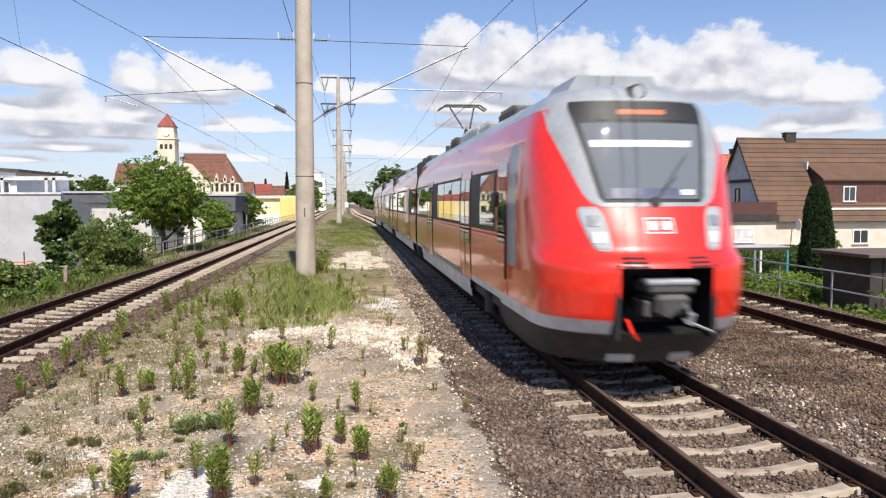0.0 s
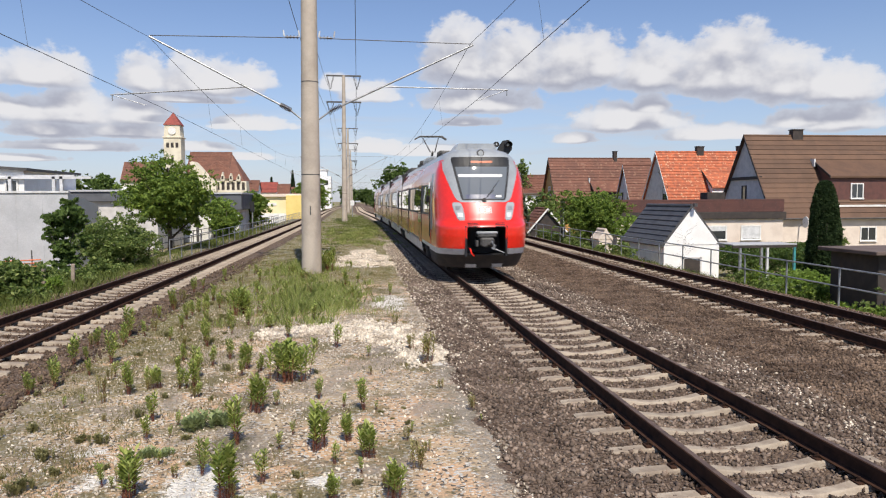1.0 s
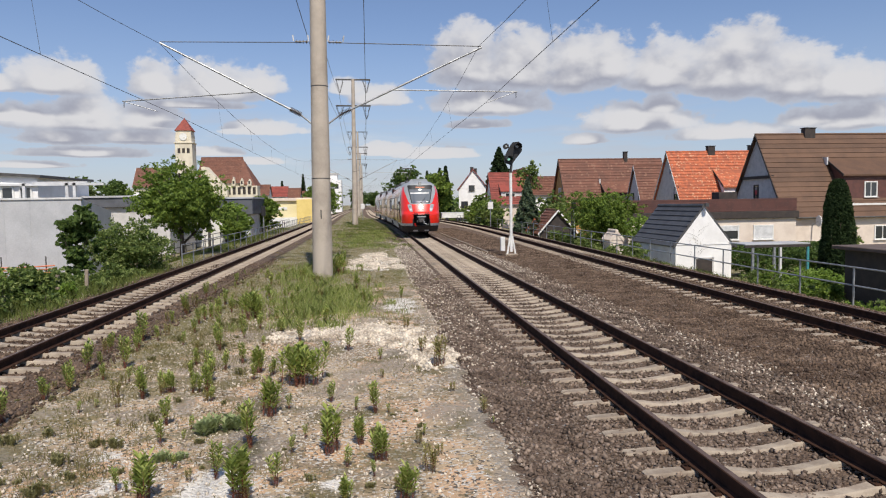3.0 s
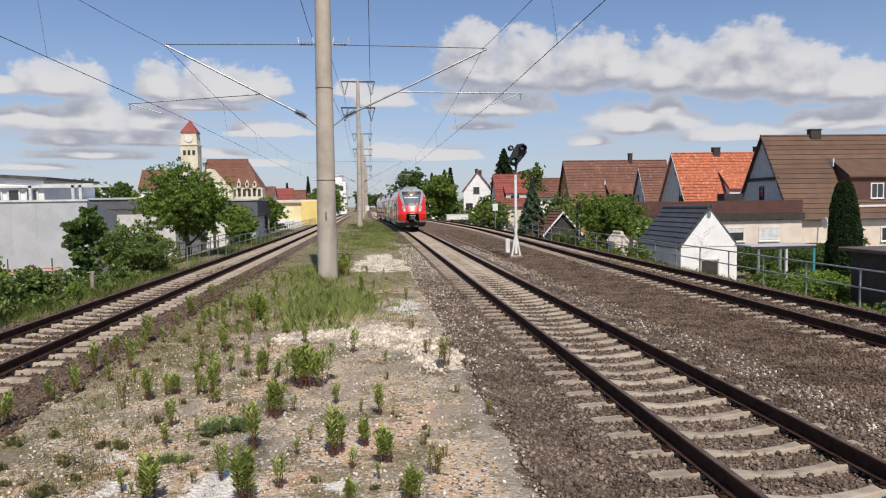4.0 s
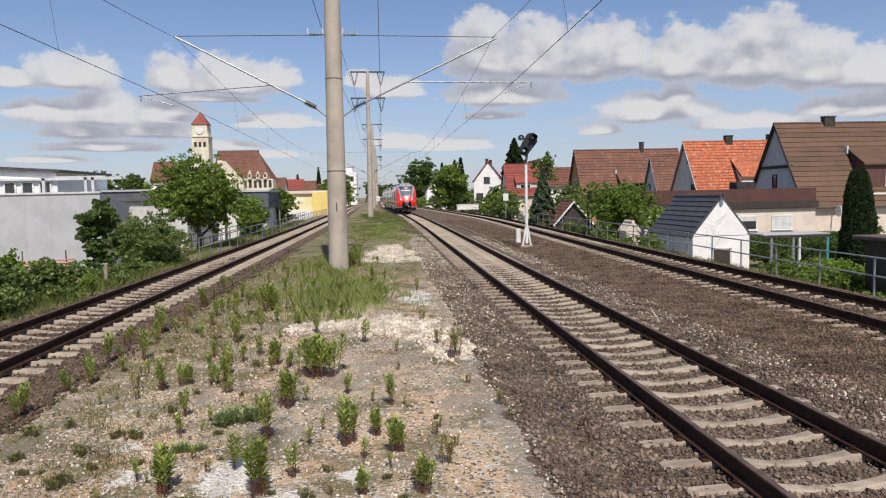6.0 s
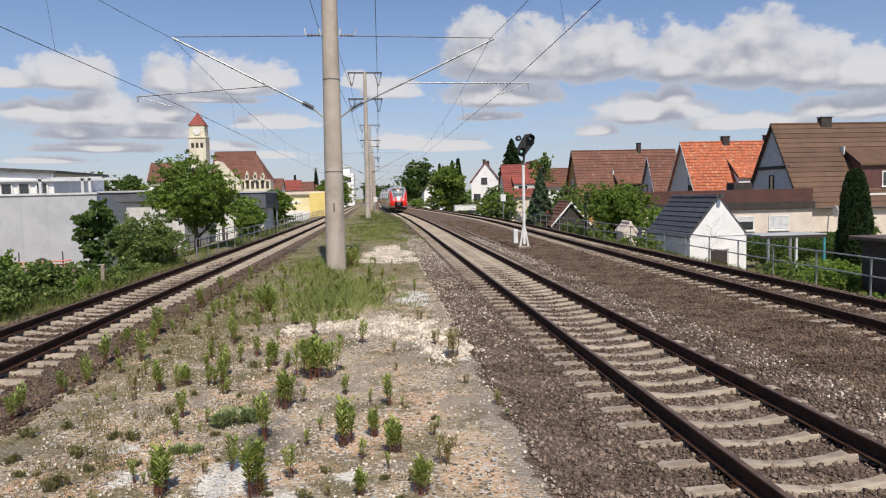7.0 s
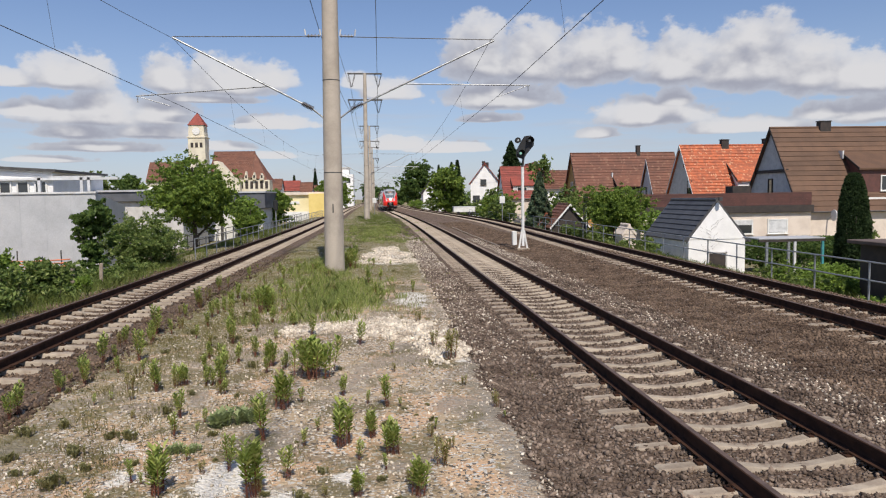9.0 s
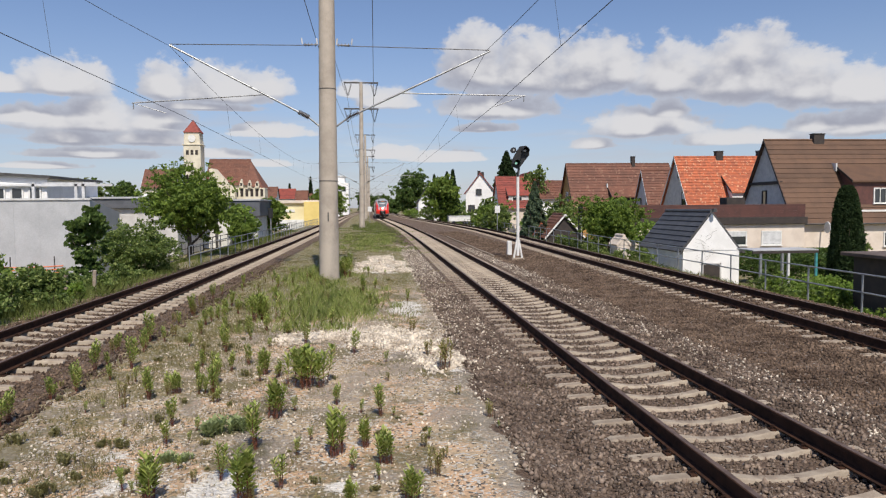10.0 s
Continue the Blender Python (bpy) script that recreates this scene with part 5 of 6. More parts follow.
def left_buildings():
    b = thing("workshop", pose(0, 0, 0), "long pale sheet-metal workshop with a sloping end wall", "building")
    part("wall", Shape().prism([(35.0, -1.1), (38.8, -1.1), (38.8, 2.25), (35.0, 2.88)], "x", -42.0, -13.45), CORRUG, b)
    for i in range(24):
        x = -13.45 - 1.15 * i
        part("panel", Shape().box(x - 1.147, x, 34.96, 35.0, -1.1, 2.86, 0.002), CORRUG, b)
    part("coping", Shape().box(-42, -13.40, 34.9, 35.1, 2.86, 2.95), SILVER, b, "pale metal coping")
    part("slit_window", Shape().box(-13.45, -13.42, 36.5, 36.85, 1.25, 1.95), GLASS, b)
    part("end_window", Shape().box(-13.45, -13.42, 35.2, 35.5, 1.25, 1.85), GLASS, b)
    u = thing("office_block", pose(0, 0, 0), "pale flat-roofed block with a row of windows", "building")
    part("wall", Shape().prism([(-48, -1), (-20.2, -1), (-20.2, 4.35), (-48, 6.2)], "y", 46.0, 54.0), LIMEWASH, u)
    part("roof_edge", Shape().prism([(-48, 6.2), (-19.9, 4.33), (-19.9, 4.5), (-48, 6.4)], "y", 45.7, 54.2), DARKSTEEL, u)
    for i in range(14):
        window(u, -20.9 - i * 1.05, 45.98, 2.8, 0.62, 0.95, bars=False)
    part("ledge", Shape().box(-48, -20.0, 45.75, 46.0, 3.85, 3.98), SILVER, u)
    c = thing("steel_canopy", pose(0, 0, 0), "open white steel canopy frame", "canopy")
    for x in (-19.2, -16.9, -16.5):
        part("post", Shape().box(x - 0.08, x + 0.08, 42.0, 42.16, -1.2, 3.9), SILVER, c)
    part("beam", Shape().box(-19.4, -14.9, 42.0, 42.14, 3.72, 3.86), SILVER, c)
    part("beam", Shape().box(-19.4, -16.4, 43.6, 43.74, 3.86, 4.0), SILVER, c)
    d = thing("warehouse", pose(0, 0, 0), "low warehouse with a dark grey flat-roof fascia", "building")
    part("wall", Shape().box(-26, -14.2, 52.5, 60, -1, 2.5), GREYWALL, d)
    part("fascia", Shape().box(-26.2, -14.0, 52.2, 60.2, 2.45, 3.15, 0.03), SLATE, d)
    part("roof", Shape().box(-26.3, -13.9, 52.1, 60.3, 3.15, 3.28), CORRUG, d)
    part("roof_dome", Shape().tube([(-16.5, 53, 3.25), (-16.5, 53, 3.5)], 0.28, 12, 0.12), WHITE, d)
    d = thing("warehouse", pose(0, 0, 0), "low white warehouse with a dark slate fascia", "building")
    part("wall", Shape().box(-16.5, -10.2, 62.3, 70, -1, 1.9), WHITE, d)
    part("fascia", Shape().box(-16.8, -9.9, 62.0, 70.2, 1.7, 3.05, 0.03), SLATE, d)
    part("roof", Shape().box(-16.9, -9.8, 61.9, 70.3, 3.05, 3.18), CORRUG, d)
    for x in (-13.6, -12.2, -10.9):
        part("pillar", Shape().box(x - 0.1, x + 0.1, 62.1, 62.3, -1, 1.7), DARKSTEEL, d)
    y = thing("yellow_hall", pose(0, 0, 0), "yellow commercial hall with a pale flat roof", "building")
    part("wall", Shape().box(-18.0, -9.0, 112, 126, -1, 3.1), PALEYELLOW, y, "pale yellow wall")
    part("roof", Shape().box(-18.3, -8.8, 111.6, 126.4, 3.1, 3.55, 0.03), CREAM, y)
    bay = part("end_bay", Shape().box(-11.1, -8.6, 111.2, 125, -1, 3.3), YELLOW, y, "deep yellow end bay")
    for i in range(4):
        part("panel", Shape().box(-8.6, -8.55, 112.4 + 3 * i, 114.6 + 3 * i, 0.2, 2.9), YELLOW, bay)
    part("plinth", Shape().box(-18.05, -11.15, 111.9, 112.0, -1, 0.55), WHITE, y, "white plinth")
    part("sign_strip", Shape().box(-14.2, -12.6, 111.9, 111.98, 1.75, 2.15), WHITE, y)
    for x in (-17.2, -15.9):
        window(y, x, 111.98, 0.8, 0.9, 1.1, bars=False)
    w = thing("white_block", pose(0, 0, 0), "far white flat-roofed building", "building")
    part("wall", Shape().box(-17.5, -9.5, 252, 262, -1, 11.0), LIMEWASH, w)
    part("upper_floor", Shape().box(-19.5, -11.0, 254, 262, 11.0, 13.2), LIMEWASH, w)
    part("roof", Shape().box(-20.0, -10.6, 253.6, 262, 13.2, 13.6), SILVER, w)
    part("window", Shape().box(-16.5, -10.5, 251.9, 252.02, 8.0, 9.6), GLASS, w)


def church():
    c = thing("church", pose(-57.2, 230, 0), "cream church with a square clock tower and brown roofs", "church")
    t = part("tower", Shape().box(-2.6, 2.6, 0, 5.2, -1, 22.4, 0.05), CHURCH, c, "cream clock tower")
    part("belfry", Shape().prism([(-2.5, 22.4), (2.5, 22.4), (2.25, 26.2), (-2.25, 26.2)], "y", 0.2, 5.0), CHURCH, t)
    part("cornice", Shape().box(-2.85, 2.85, -0.25, 5.45, 22.2, 22.6, 0.05), CHURCH, t)
    part("tower_roof", Shape().add([(-2.6, -0.1, 26.2), (2.6, -0.1, 26.2), (2.6, 5.3, 26.2), (-2.6, 5.3, 26.2), (0, 2.6, 30.4)], [(0, 1, 4), (1, 2, 4), (2, 3, 4), (3, 0, 4), (3, 2, 1, 0)]), ROOF_RED, t, "red pointed roof")
    part("clock", Shape().tube([(0, 0.25, 24.3), (0, -0.05, 24.3)], 1.15, 20), WHITE, t, "pale clock face")
    for x in (-1.4, 0, 1.4):
        part("louvre", Shape().box(x - 0.42, x + 0.42, -0.06, 0.1, 19.2, 20.7), DARKWOOD, t)
    part("slit", Shape().box(-0.3, 0.3, -0.06, 0.1, 15.4, 16.8), DARKWOOD, t)
    n = house("church_nave", pose(-55.2, 238, 0), 13.0, 16, -1, 10.2, 18.8, CHURCH, ROOF_RUST, "long church nave under a brown roof with small gables", 0.7, 0.4, CHURCH, category="church")
    part("hip", Shape().add([(13.0, -0.4, 10.0), (13.0, 16.4, 10.0), (19.5, 8, 8.5), (13.0, 8, 18.8), (18.5, -0.4, 8.5), (18.5, 16.4, 8.5)], [(0, 4, 3), (4, 2, 3), (2, 5, 3), (5, 1, 3)]), ROOF_RUST, n)
    part("side_gable", Shape().prism([(2.0, -1), (10.0, -1), (10.0, 8.2), (3.0, 15.2), (2.0, 15.0)], "y", -3.5, 6.0), CHURCH, n, "cream side gable")
    for x in (11.6, 14.2, 16.6):
        g = part("dormer", Shape().prism([(x - 0.6, 9.0), (x + 0.6, 9.0), (x + 0.6, 10.0), (x, 12.2 - (x - 10) * 0.15), (x - 0.6, 10.0)], "y", -1.2, 3.0), CHURCH, n, "cream stepped dormer")
        part("window", Shape().box(x - 0.3, x + 0.3, -1.26, -1.18, 9.6, 10.6), DARKWOOD, g)
    for x in (10.0, 11.6, 13.2, 14.8, 16.4, 18.0):
        part("window", Shape().box(x - 0.45, x + 0.45, -0.5, -0.38, 6.2, 8.6), DARKWOOD, n)
    part("aisle", Shape().box(9.0, 19.0, -0.4, 6, -1, 9.0), CHURCH, n)
    house("parish_house", pose(-71.5, 226, 0), 9.5, 9.0, -1, 9.0, 14.6, CHURCH, ROOF_RUST, "cream parish house beside the church", 0.7, 0.4, CHURCH, WHITE, category="house")
    for x, y, w, z, mt in ((-41, 262, 5, 10.0, ROOF_RUST), (-38, 275, 7, 9.6, ROOF_RED), (-31, 290, 10, 8.0, ROOF_RUST), (-24, 330, 8, 9.0, ROOF_RED), (-29, 262, 4, 8.6, ROOF_RUST)):
        house("house", pose(x, y, 0), w, 8, -1, z - 3.6, z, LIMEWASH, mt, "distant house under a tiled roof", 0.8, 0.4, group="distant houses")


def safety_netting():
    n = thing("safety_netting", pose(0, 0, 0), "orange plastic netting strung before the workshop wall", "netting")
    for i in range(7):
        part("band", Shape().tube([(-24.0 + j * 0.9, 33.4, -1.0 + 0.14 * i + 0.04 * math.sin(j * 1.7 + i * 0.3)) for j in range(12)], 0.028, 4), NETTING, n)
    for j in range(6):
        part("stake", Shape().tube([(-24.0 + j * 1.9, 33.45, -1.3), (-24.0 + j * 1.9, 33.45, 0.3)], 0.03, 6), DARKSTEEL, n)


safety_netting()
brown_house()
orange_house()
far_houses()
garden_sheds()
left_buildings()
church()


# ---- railings, signals, signs ----
def railing(name, line, base, top, rails, step, mat, label, y0, y1):
    """Posts along a line with pipes between them."""
    th = thing(name, pose(0, 0, 0), label, "railing")
    y, ps = y0, []
    while y <= y1:
        ps.append((line(y), y))
        y += step
    post = Shape().tube([(0, 0, base), (0, 0, top)], 0.028, 8).mesh("post", mat, True)
    for x, y in ps:
        part("post", post, None, th, m=pose(x, y, random.uniform(-0.02, 0.02), random.uniform(-1, 1), random.uniform(-1.5, 1.5), 0))
    for z in rails:
        part("rail", Shape().tube([(x, y, z) for x, y in ps], 0.024, 8), mat, th, smooth=True)
    return th


def fence_x(y):
    return right_x(y) + 3.55


railing("railing", fence_x, -0.7, 0.47, (0.46, -0.05), 2.6, STEEL, "weathered grey pipe railing above the gardens", 8.0, 110.0)
railing("railing", lambda y: -8.45 - 0.5 * drop(y), -0.4, 0.72, (0.71, 0.28), 2.1, STEEL, "pale pipe railing beside the track", 33.0, 118.0)
railing("wire_fence", lambda y: -10.9, -1.0, 0.5, (0.5, 0.1, -0.4), 2.5, DARKSTEEL, "grey wire fence behind the bank", 36.0, 100.0)


def signal():
    s = thing("railway_signal", pose(7.08, 35.1, -0.28), "white signal post with a black lamp screen and pale lenses", "railway signal")
    part("post", Shape().tube([(0, 0, 0.2), (0, 0, 4.15)], 0.075, 14), WHITE, s, smooth=True)
    for sx in (-1, 1):
        part("foot_stay", Shape().tube([(sx * 0.22, 0, 0), (sx * 0.05, 0, 1.0)], 0.05, 8), WHITE, s)
    part("foot_plate", Shape().box(-0.3, 0.3, -0.2, 0.2, 0.0, 0.10, 0.02), CONCRETE, s)
    part("switch_box", Shape().box(-0.55, -0.33, -0.12, 0.12, 0.25, 0.95, 0.02), WHITE, s, "white switch box")
    outline = [(-0.30, 4.66), (0.02, 4.54), (0.27, 4.86), (0.56, 5.22), (0.56, 5.52), (0.40, 5.70), (0.10, 5.66), (-0.08, 5.40), (-0.30, 4.98)]
    head = part("lamp_screen", Shape().prism(outline, "y", -0.10, 0.05), BLACK, s, "black angled lamp screen")
    for x, z, mt, lab in ((0.33, 5.44, LENS, "unlit lens"), (-0.11, 4.82, GLINTLENS, "pale green lens with a glow put in for its reflection")):
        hood = Shape()
        for i in range(12):
            a0, a1 = math.radians(-20 + i * 18.4), math.radians(-20 + (i + 1) * 18.4)
            ring = [(x + 0.175 * math.cos(a), y, z + 0.175 * math.sin(a)) for a in (a0, a1) for y in (-0.10, -0.48)]
            ring += [(x + 0.16 * math.cos(a), y, z + 0.16 * math.sin(a)) for a in (a0, a1) for y in (-0.10, -0.48)]
            hood.add(ring, [(0, 1, 3, 2), (4, 6, 7, 5), (1, 5, 7, 3)])
        part("hood", hood, BLACK, head)
        part("lens", Shape().tube([(x, -0.09, z), (x, -0.13, z)], 0.065, 18), mt, head, lab)
    part("side_lamp", Shape().tube([(-0.23, -0.1, 5.47), (-0.23, 0.1, 5.47)], 0.14, 14), BLACK, head)
    part("side_arm", Shape().tube([(-0.23, 0.02, 5.47), (0.10, 0.02, 5.35)], 0.03, 6), BLACK, head)
    part("side_lens", Shape().tube([(-0.23, -0.12, 5.47), (-0.23, -0.1, 5.47)], 0.045, 12), LENS, head)
    part("bracket", Shape().tube([(0, 0.05, 4.0), (0.1, 0.05, 5.0)], 0.06, 10), DARKSTEEL, s)
    p = thing("signal_repeater", pose(15.9, 54.0, -0.6), "pale post with a narrow black board beside the fence", "sign")
    part("post", Shape().tube([(0, 0, -1), (0, 0, 2.4)], 0.06, 10), SILVER, p)
    part("board", Shape().box(-0.25, 0.15, 0.02, 0.06, 0.4, 3.1, 0.01), BLACK, p)
    p = thing("marker_sign", pose(12.9, 75.0, -0.4), "small white board on a grey post", "sign")
    part("post", Shape().tube([(0, 0, -0.3), (0, 0, 2.4)], 0.05, 8), STEEL, p)
    part("board", Shape().box(-0.28, 0.28, -0.06, -0.03, 2.1, 2.85, 0.01), WHITE, p)
    p = thing("marker_sign", pose(-1.0, 112.0, -0.2), "white board low on a slim post", "sign")
    part("post", Shape().tube([(0, 0, 0), (0, 0, 2.2)], 0.05, 8), STEEL, p)
    part("board", Shape().box(-0.3, 0.3, -0.06, -0.03, 1.9, 2.7, 0.01), WHITE, p)
    p = thing("dwarf_signal", pose(-9.3, 64.0, -0.3), "dark signal box on a slim post beside the railing", "railway signal")
    part("post", Shape().tube([(0, 0, 0), (0, 0, 1.8)], 0.06, 8), STEEL, p)
    part("box", Shape().box(-0.18, 0.18, -0.15, 0.15, 1.8, 2.7, 0.03), BLACK, p)
    p = thing("steel_post", pose(-8.9, 150.0, -0.2), "slim pale steel post with a short arm", "post")
    part("post", Shape().tube([(0, 0, 0), (0, 0, 7.0)], 0.11, 8), SILVER, p)
    part("arm", Shape().tube([(0, 0, 6.0), (1.8, 0, 6.1)], 0.06, 6), SILVER, p)
    for x, y in ((-9.9, 23.5), (-9.4, 24.5), (-9.7, 30.5)):
        p = thing("marker_stone", pose(x, y, -0.6, 2, 3, 10), "weathered concrete marker post in the grass", "post", "marker posts")
        part("stone", Shape().box(-0.055, 0.055, -0.055, 0.055, 0, 1.0, 0.015), CONCRETE, p)
    v = thing("trailer", pose(12.0, 117.0, -0.6), "white box trailer parked beside the line", "trailer")
    part("body", Shape().box(0, 3.6, 0, 1.8, 0.5, 1.35, 0.06), WHITE, v)
    part("cover", Shape().box(-0.05, 3.65, -0.05, 1.85, 1.35, 1.45, 0.03), SILVER, v)
    for x in (0.8, 2.6):
        part("wheel", Shape().tube([(x, -0.02, 0.3), (x, 0.2, 0.3)], 0.3, 14), BLACK, v)


# the pale green glow is put in for a white reflection in the lens
GLINTLENS = material("glint_lens", (0.35, 0.7, 0.55), None, 30, 0.2, light=((0.5, 1.0, 0.8), 0.5))
signal()
c = thing("cable_conduit", pose(0, 0, 0), "thin pale cable conduit laid on the ballast", "cable")
part("pipe", Shape().tube([(6.2 + 0.03 * math.sin(y), y, -0.21) for y in range(37, 63)], 0.035, 6), CONCRETE, c)


# ---- trees and shrubs ----
def greenery():
    tree(-10.75, 42.0, -0.9, 5.35, 2.6, "broad leafy tree on the bank", LEAF, 30000, 120, 0.105, 0.17, 0.20, seed=21)
    tree(-10.75, 27.5, -0.9, 2.85, 0.82, "slender young tree with dark leaves", LEAF_DARK, 13000, 70, 0.09, 0.05, 0.10, seed=22, gap=0.3)
    bush(-10.1, 31.0, -0.8, 2.1, 1.65, "dense green bush on the bank", LEAF_BUSH, 22000, 110, 0.065, 23)
    bush(-10.75, 20.0, -0.9, 1.65, 1.4, "light green bush on the bank", LEAF, 8000, 60, 0.085, 24)
    bush(-10.1, 22.3, -0.8, 0.75, 0.85, "grey-green bush on the bank", LEAF_BUSH, 6000, 45, 0.075, 25)
    bush(-9.2, 22.4, -0.5, 0.25, 0.4, "lime green shrub near the track", LEAF_LIME, 2200, 25, 0.06, 26)
    bush(-10.6, 24.8, -0.8, 0.6, 0.8, "dusty green bush on the bank", LEAF_BUSH, 5000, 45, 0.075, 27)
    bush(-9.6, 27.6, -0.7, 0.35, 0.7, "low green bush below a young tree", LEAF_BUSH, 4000, 40, 0.075, 28)
    bush(-9.6, 17.6, -0.6, 0.55, 0.95, "low leafy bush on the bank", LEAF_BUSH, 6000, 45, 0.075, 29)
    bush(-9.0, 20.6, -0.6, 0.15, 0.6, "small leafy shrub on the bank", LEAF_BUSH, 3000, 35, 0.07, 39)
    bush(-9.5, 25.6, -0.7, 0.3, 0.7, "small dusty shrub on the bank", LEAF_BUSH, 3500, 35, 0.07, 40)
    tree(-10.3, 69.0, -0.9, 3.5, 1.9, "small leafy tree beside the railing", LEAF, 8000, 70, 0.16, 0.08, 0.15, seed=30)
    tree(-11.0, 60.0, -0.9, 3.1, 1.5, "fresh green shrub before the warehouse", LEAF_LIME, 7000, 60, 0.13, 0.06, 0.1, seed=36)
    tree(-9.9, 55.0, -0.9, 2.3, 1.3, "leafy shrub beside the railing", LEAF, 5000, 45, 0.14, 0.06, 0.1, seed=31)
    tree(-59, 152, -1, 9.3, 5.0, "round pale green tree behind roofs", LEAF_BUSH, 6000, 60, 0.45, 0.3, 0.2, seed=32)
    tree(-53, 155, -1, 8.5, 4.0, "round dark green tree behind roofs", LEAF_DARK, 6000, 60, 0.40, 0.3, 0.2, seed=33)
    tree(-49.5, 156, -1, 5.5, 3.0, "small dark green tree behind roofs", LEAF_DARK, 4000, 40, 0.40, 0.2, 0.2, seed=34)
    tree(-13.0, 205, -1, 9.4, 5.6, "broad green tree beside the line", LEAF, 9000, 80, 0.4, 0.3, 0.08, seed=35)
    tree(-6.5, 420, -1, 11.0, 6.5, "far dark tree beyond the line", LEAF_DARK, 5000, 60, 0.8, 0.4, 0.05, seed=131)
    tree(4.5, 440, -1, 11.5, 7.0, "far dark tree beyond the line", LEAF_DARK, 5000, 60, 0.8, 0.4, 0.05, seed=132)
    tree(12.5, 330, -1, 9.0, 6.0, "far dark tree beyond the line", LEAF_DARK, 5000, 60, 0.7, 0.4, 0.05, seed=133)
    tree(7.0, 290, -1, 5.0, 3.6, "low dark tree beside the line", LEAF_DARK, 4000, 50, 0.5, 0.2, 0.05, seed=134)
    for x, y, t, s in ((-27, 300, 15, 36), (-22.5, 300, 13, 37), (-38, 320, 13, 38)):
        tree(x, y, -1, t, 2.2, "far dark pointed conifer", NEEDLE, 3000, 40, 0.5, 0.3, 0.1, "cone", s, "conifer", "tree")
    for i, (x, y, t, r, mt) in enumerate(((-9.7, 18.9, 1.0, 0.9, LEAF_BUSH), (-10.6, 18.0, 1.5, 1.2, LEAF_BUSH), (-10.9, 23.6, 0.7, 1.0, LEAF_DARK), (-9.9, 24.0, 0.15, 0.7, LEAF_BUSH), (-10.2, 26.4, 0.2, 0.9, LEAF_DARK), (-9.5, 29.4, -0.05, 0.8, LEAF_BUSH))):
        bush(x, y, -0.9, t, r, "tangled undergrowth on the bank", mt, 7000, 60, 0.07, 140 + i, 0.3)
    # gardens
    tree(16.75, 50.0, -2.0, 3.2, 2.75, "round dense tree in the garden", LEAF, 30000, 130, 0.095, 0.12, 0.34, seed=41, gap=0.2)
    bush(18.7, 46.5, -2.0, 1.75, 1.35, "lime green bush in the garden", LEAF_LIME, 8000, 70, 0.10, 42)
    tree(21.32, 30.4, -2.0, 3.22, 0.92, "dense dark column cypress", NEEDLE, 26000, 150, 0.075, 0.1, 0.02, "column", 43, "cypress", "tree")
    bush(22.6, 31.5, -2.0, 1.9, 0.6, "white flowering climber on the wall", LEAF_BUSH, 2500, 30, 0.09, 44, 0.7)
    tree(15.6, 69.0, -1.8, 4.75, 2.1, "blue-green spruce beside the railing", NEEDLE_BLUE, 16000, 150, 0.16, 0.15, 0.05, "cone", 45, "spruce", "tree")
    tree(25.4, 137.0, -2.0, 13.0, 6.0, "tall dark conifer behind the houses", NEEDLE, 9000, 90, 0.35, 0.3, 0.1, "cone", 46, "conifer", "tree")
    tree(25.5, 110.0, -2.0, 9.8, 2.2, "thin sparse birch behind the houses", LEAF_BUSH, 1800, 45, 0.28, 0.12, 0.3, seed=47, gap=0.9)
    tree(13.6, 150.0, -1.5, 9.6, 4.2, "broad fresh green tree beside the line", LEAF, 12000, 100, 0.34, 0.3, 0.1, seed=48)
    tree(12.2, 232.0, -1.5, 15.0, 6.2, "tall dark tree beside the line", LEAF_DARK, 9000, 90, 0.5, 0.4, 0.08, seed=49)
    tree(18.5, 225.0, -1.5, 12.5, 3.0, "dark pointed conifer among gardens", NEEDLE, 3500, 50, 0.45, 0.3, 0.05, "cone", 50, "conifer", "tree")
    tree(22.8, 228.0, -1.5, 13.6, 3.4, "dark pointed conifer among gardens", NEEDLE, 3500, 50, 0.45, 0.3, 0.05, "cone", 51, "conifer", "tree")
    tree(19.0, 175.0, -1.5, 11.4, 2.8, "pointed conifer behind a green tree", NEEDLE, 3500, 50, 0.45, 0.3, 0.05, "cone", 52, "conifer", "tree")
    for i, (x, y, t, r, mt) in enumerate(((14.6, 84, 2.6, 2.0, LEAF_BUSH), (15.4, 96, 3.2, 2.4, LEAF), (16.3, 103, 3.6, 2.2, LEAF_BUSH), (17.6, 78, 1.8, 1.8, LEAF_LIME), (15.6, 123, 1.6, 2.4, LEAF_BUSH),
                                          (22.5, 84.0, 3.4, 2.6, LEAF_BUSH), (18.3, 57.5, 0.6, 1.3, LEAF_BUSH), (16.6, 60.5, -0.1, 1.0, LEAF_DARK), (13.2, 180, 2.6, 4.0, LEAF_BUSH), (9.8, 200, 2.0, 2.4, LEAF_LIME))):
        bush(x, y, -1.6, t, r, "garden shrub behind the railing", mt, 5000, 50, 0.13 if y < 70 else 0.22, 60 + i)
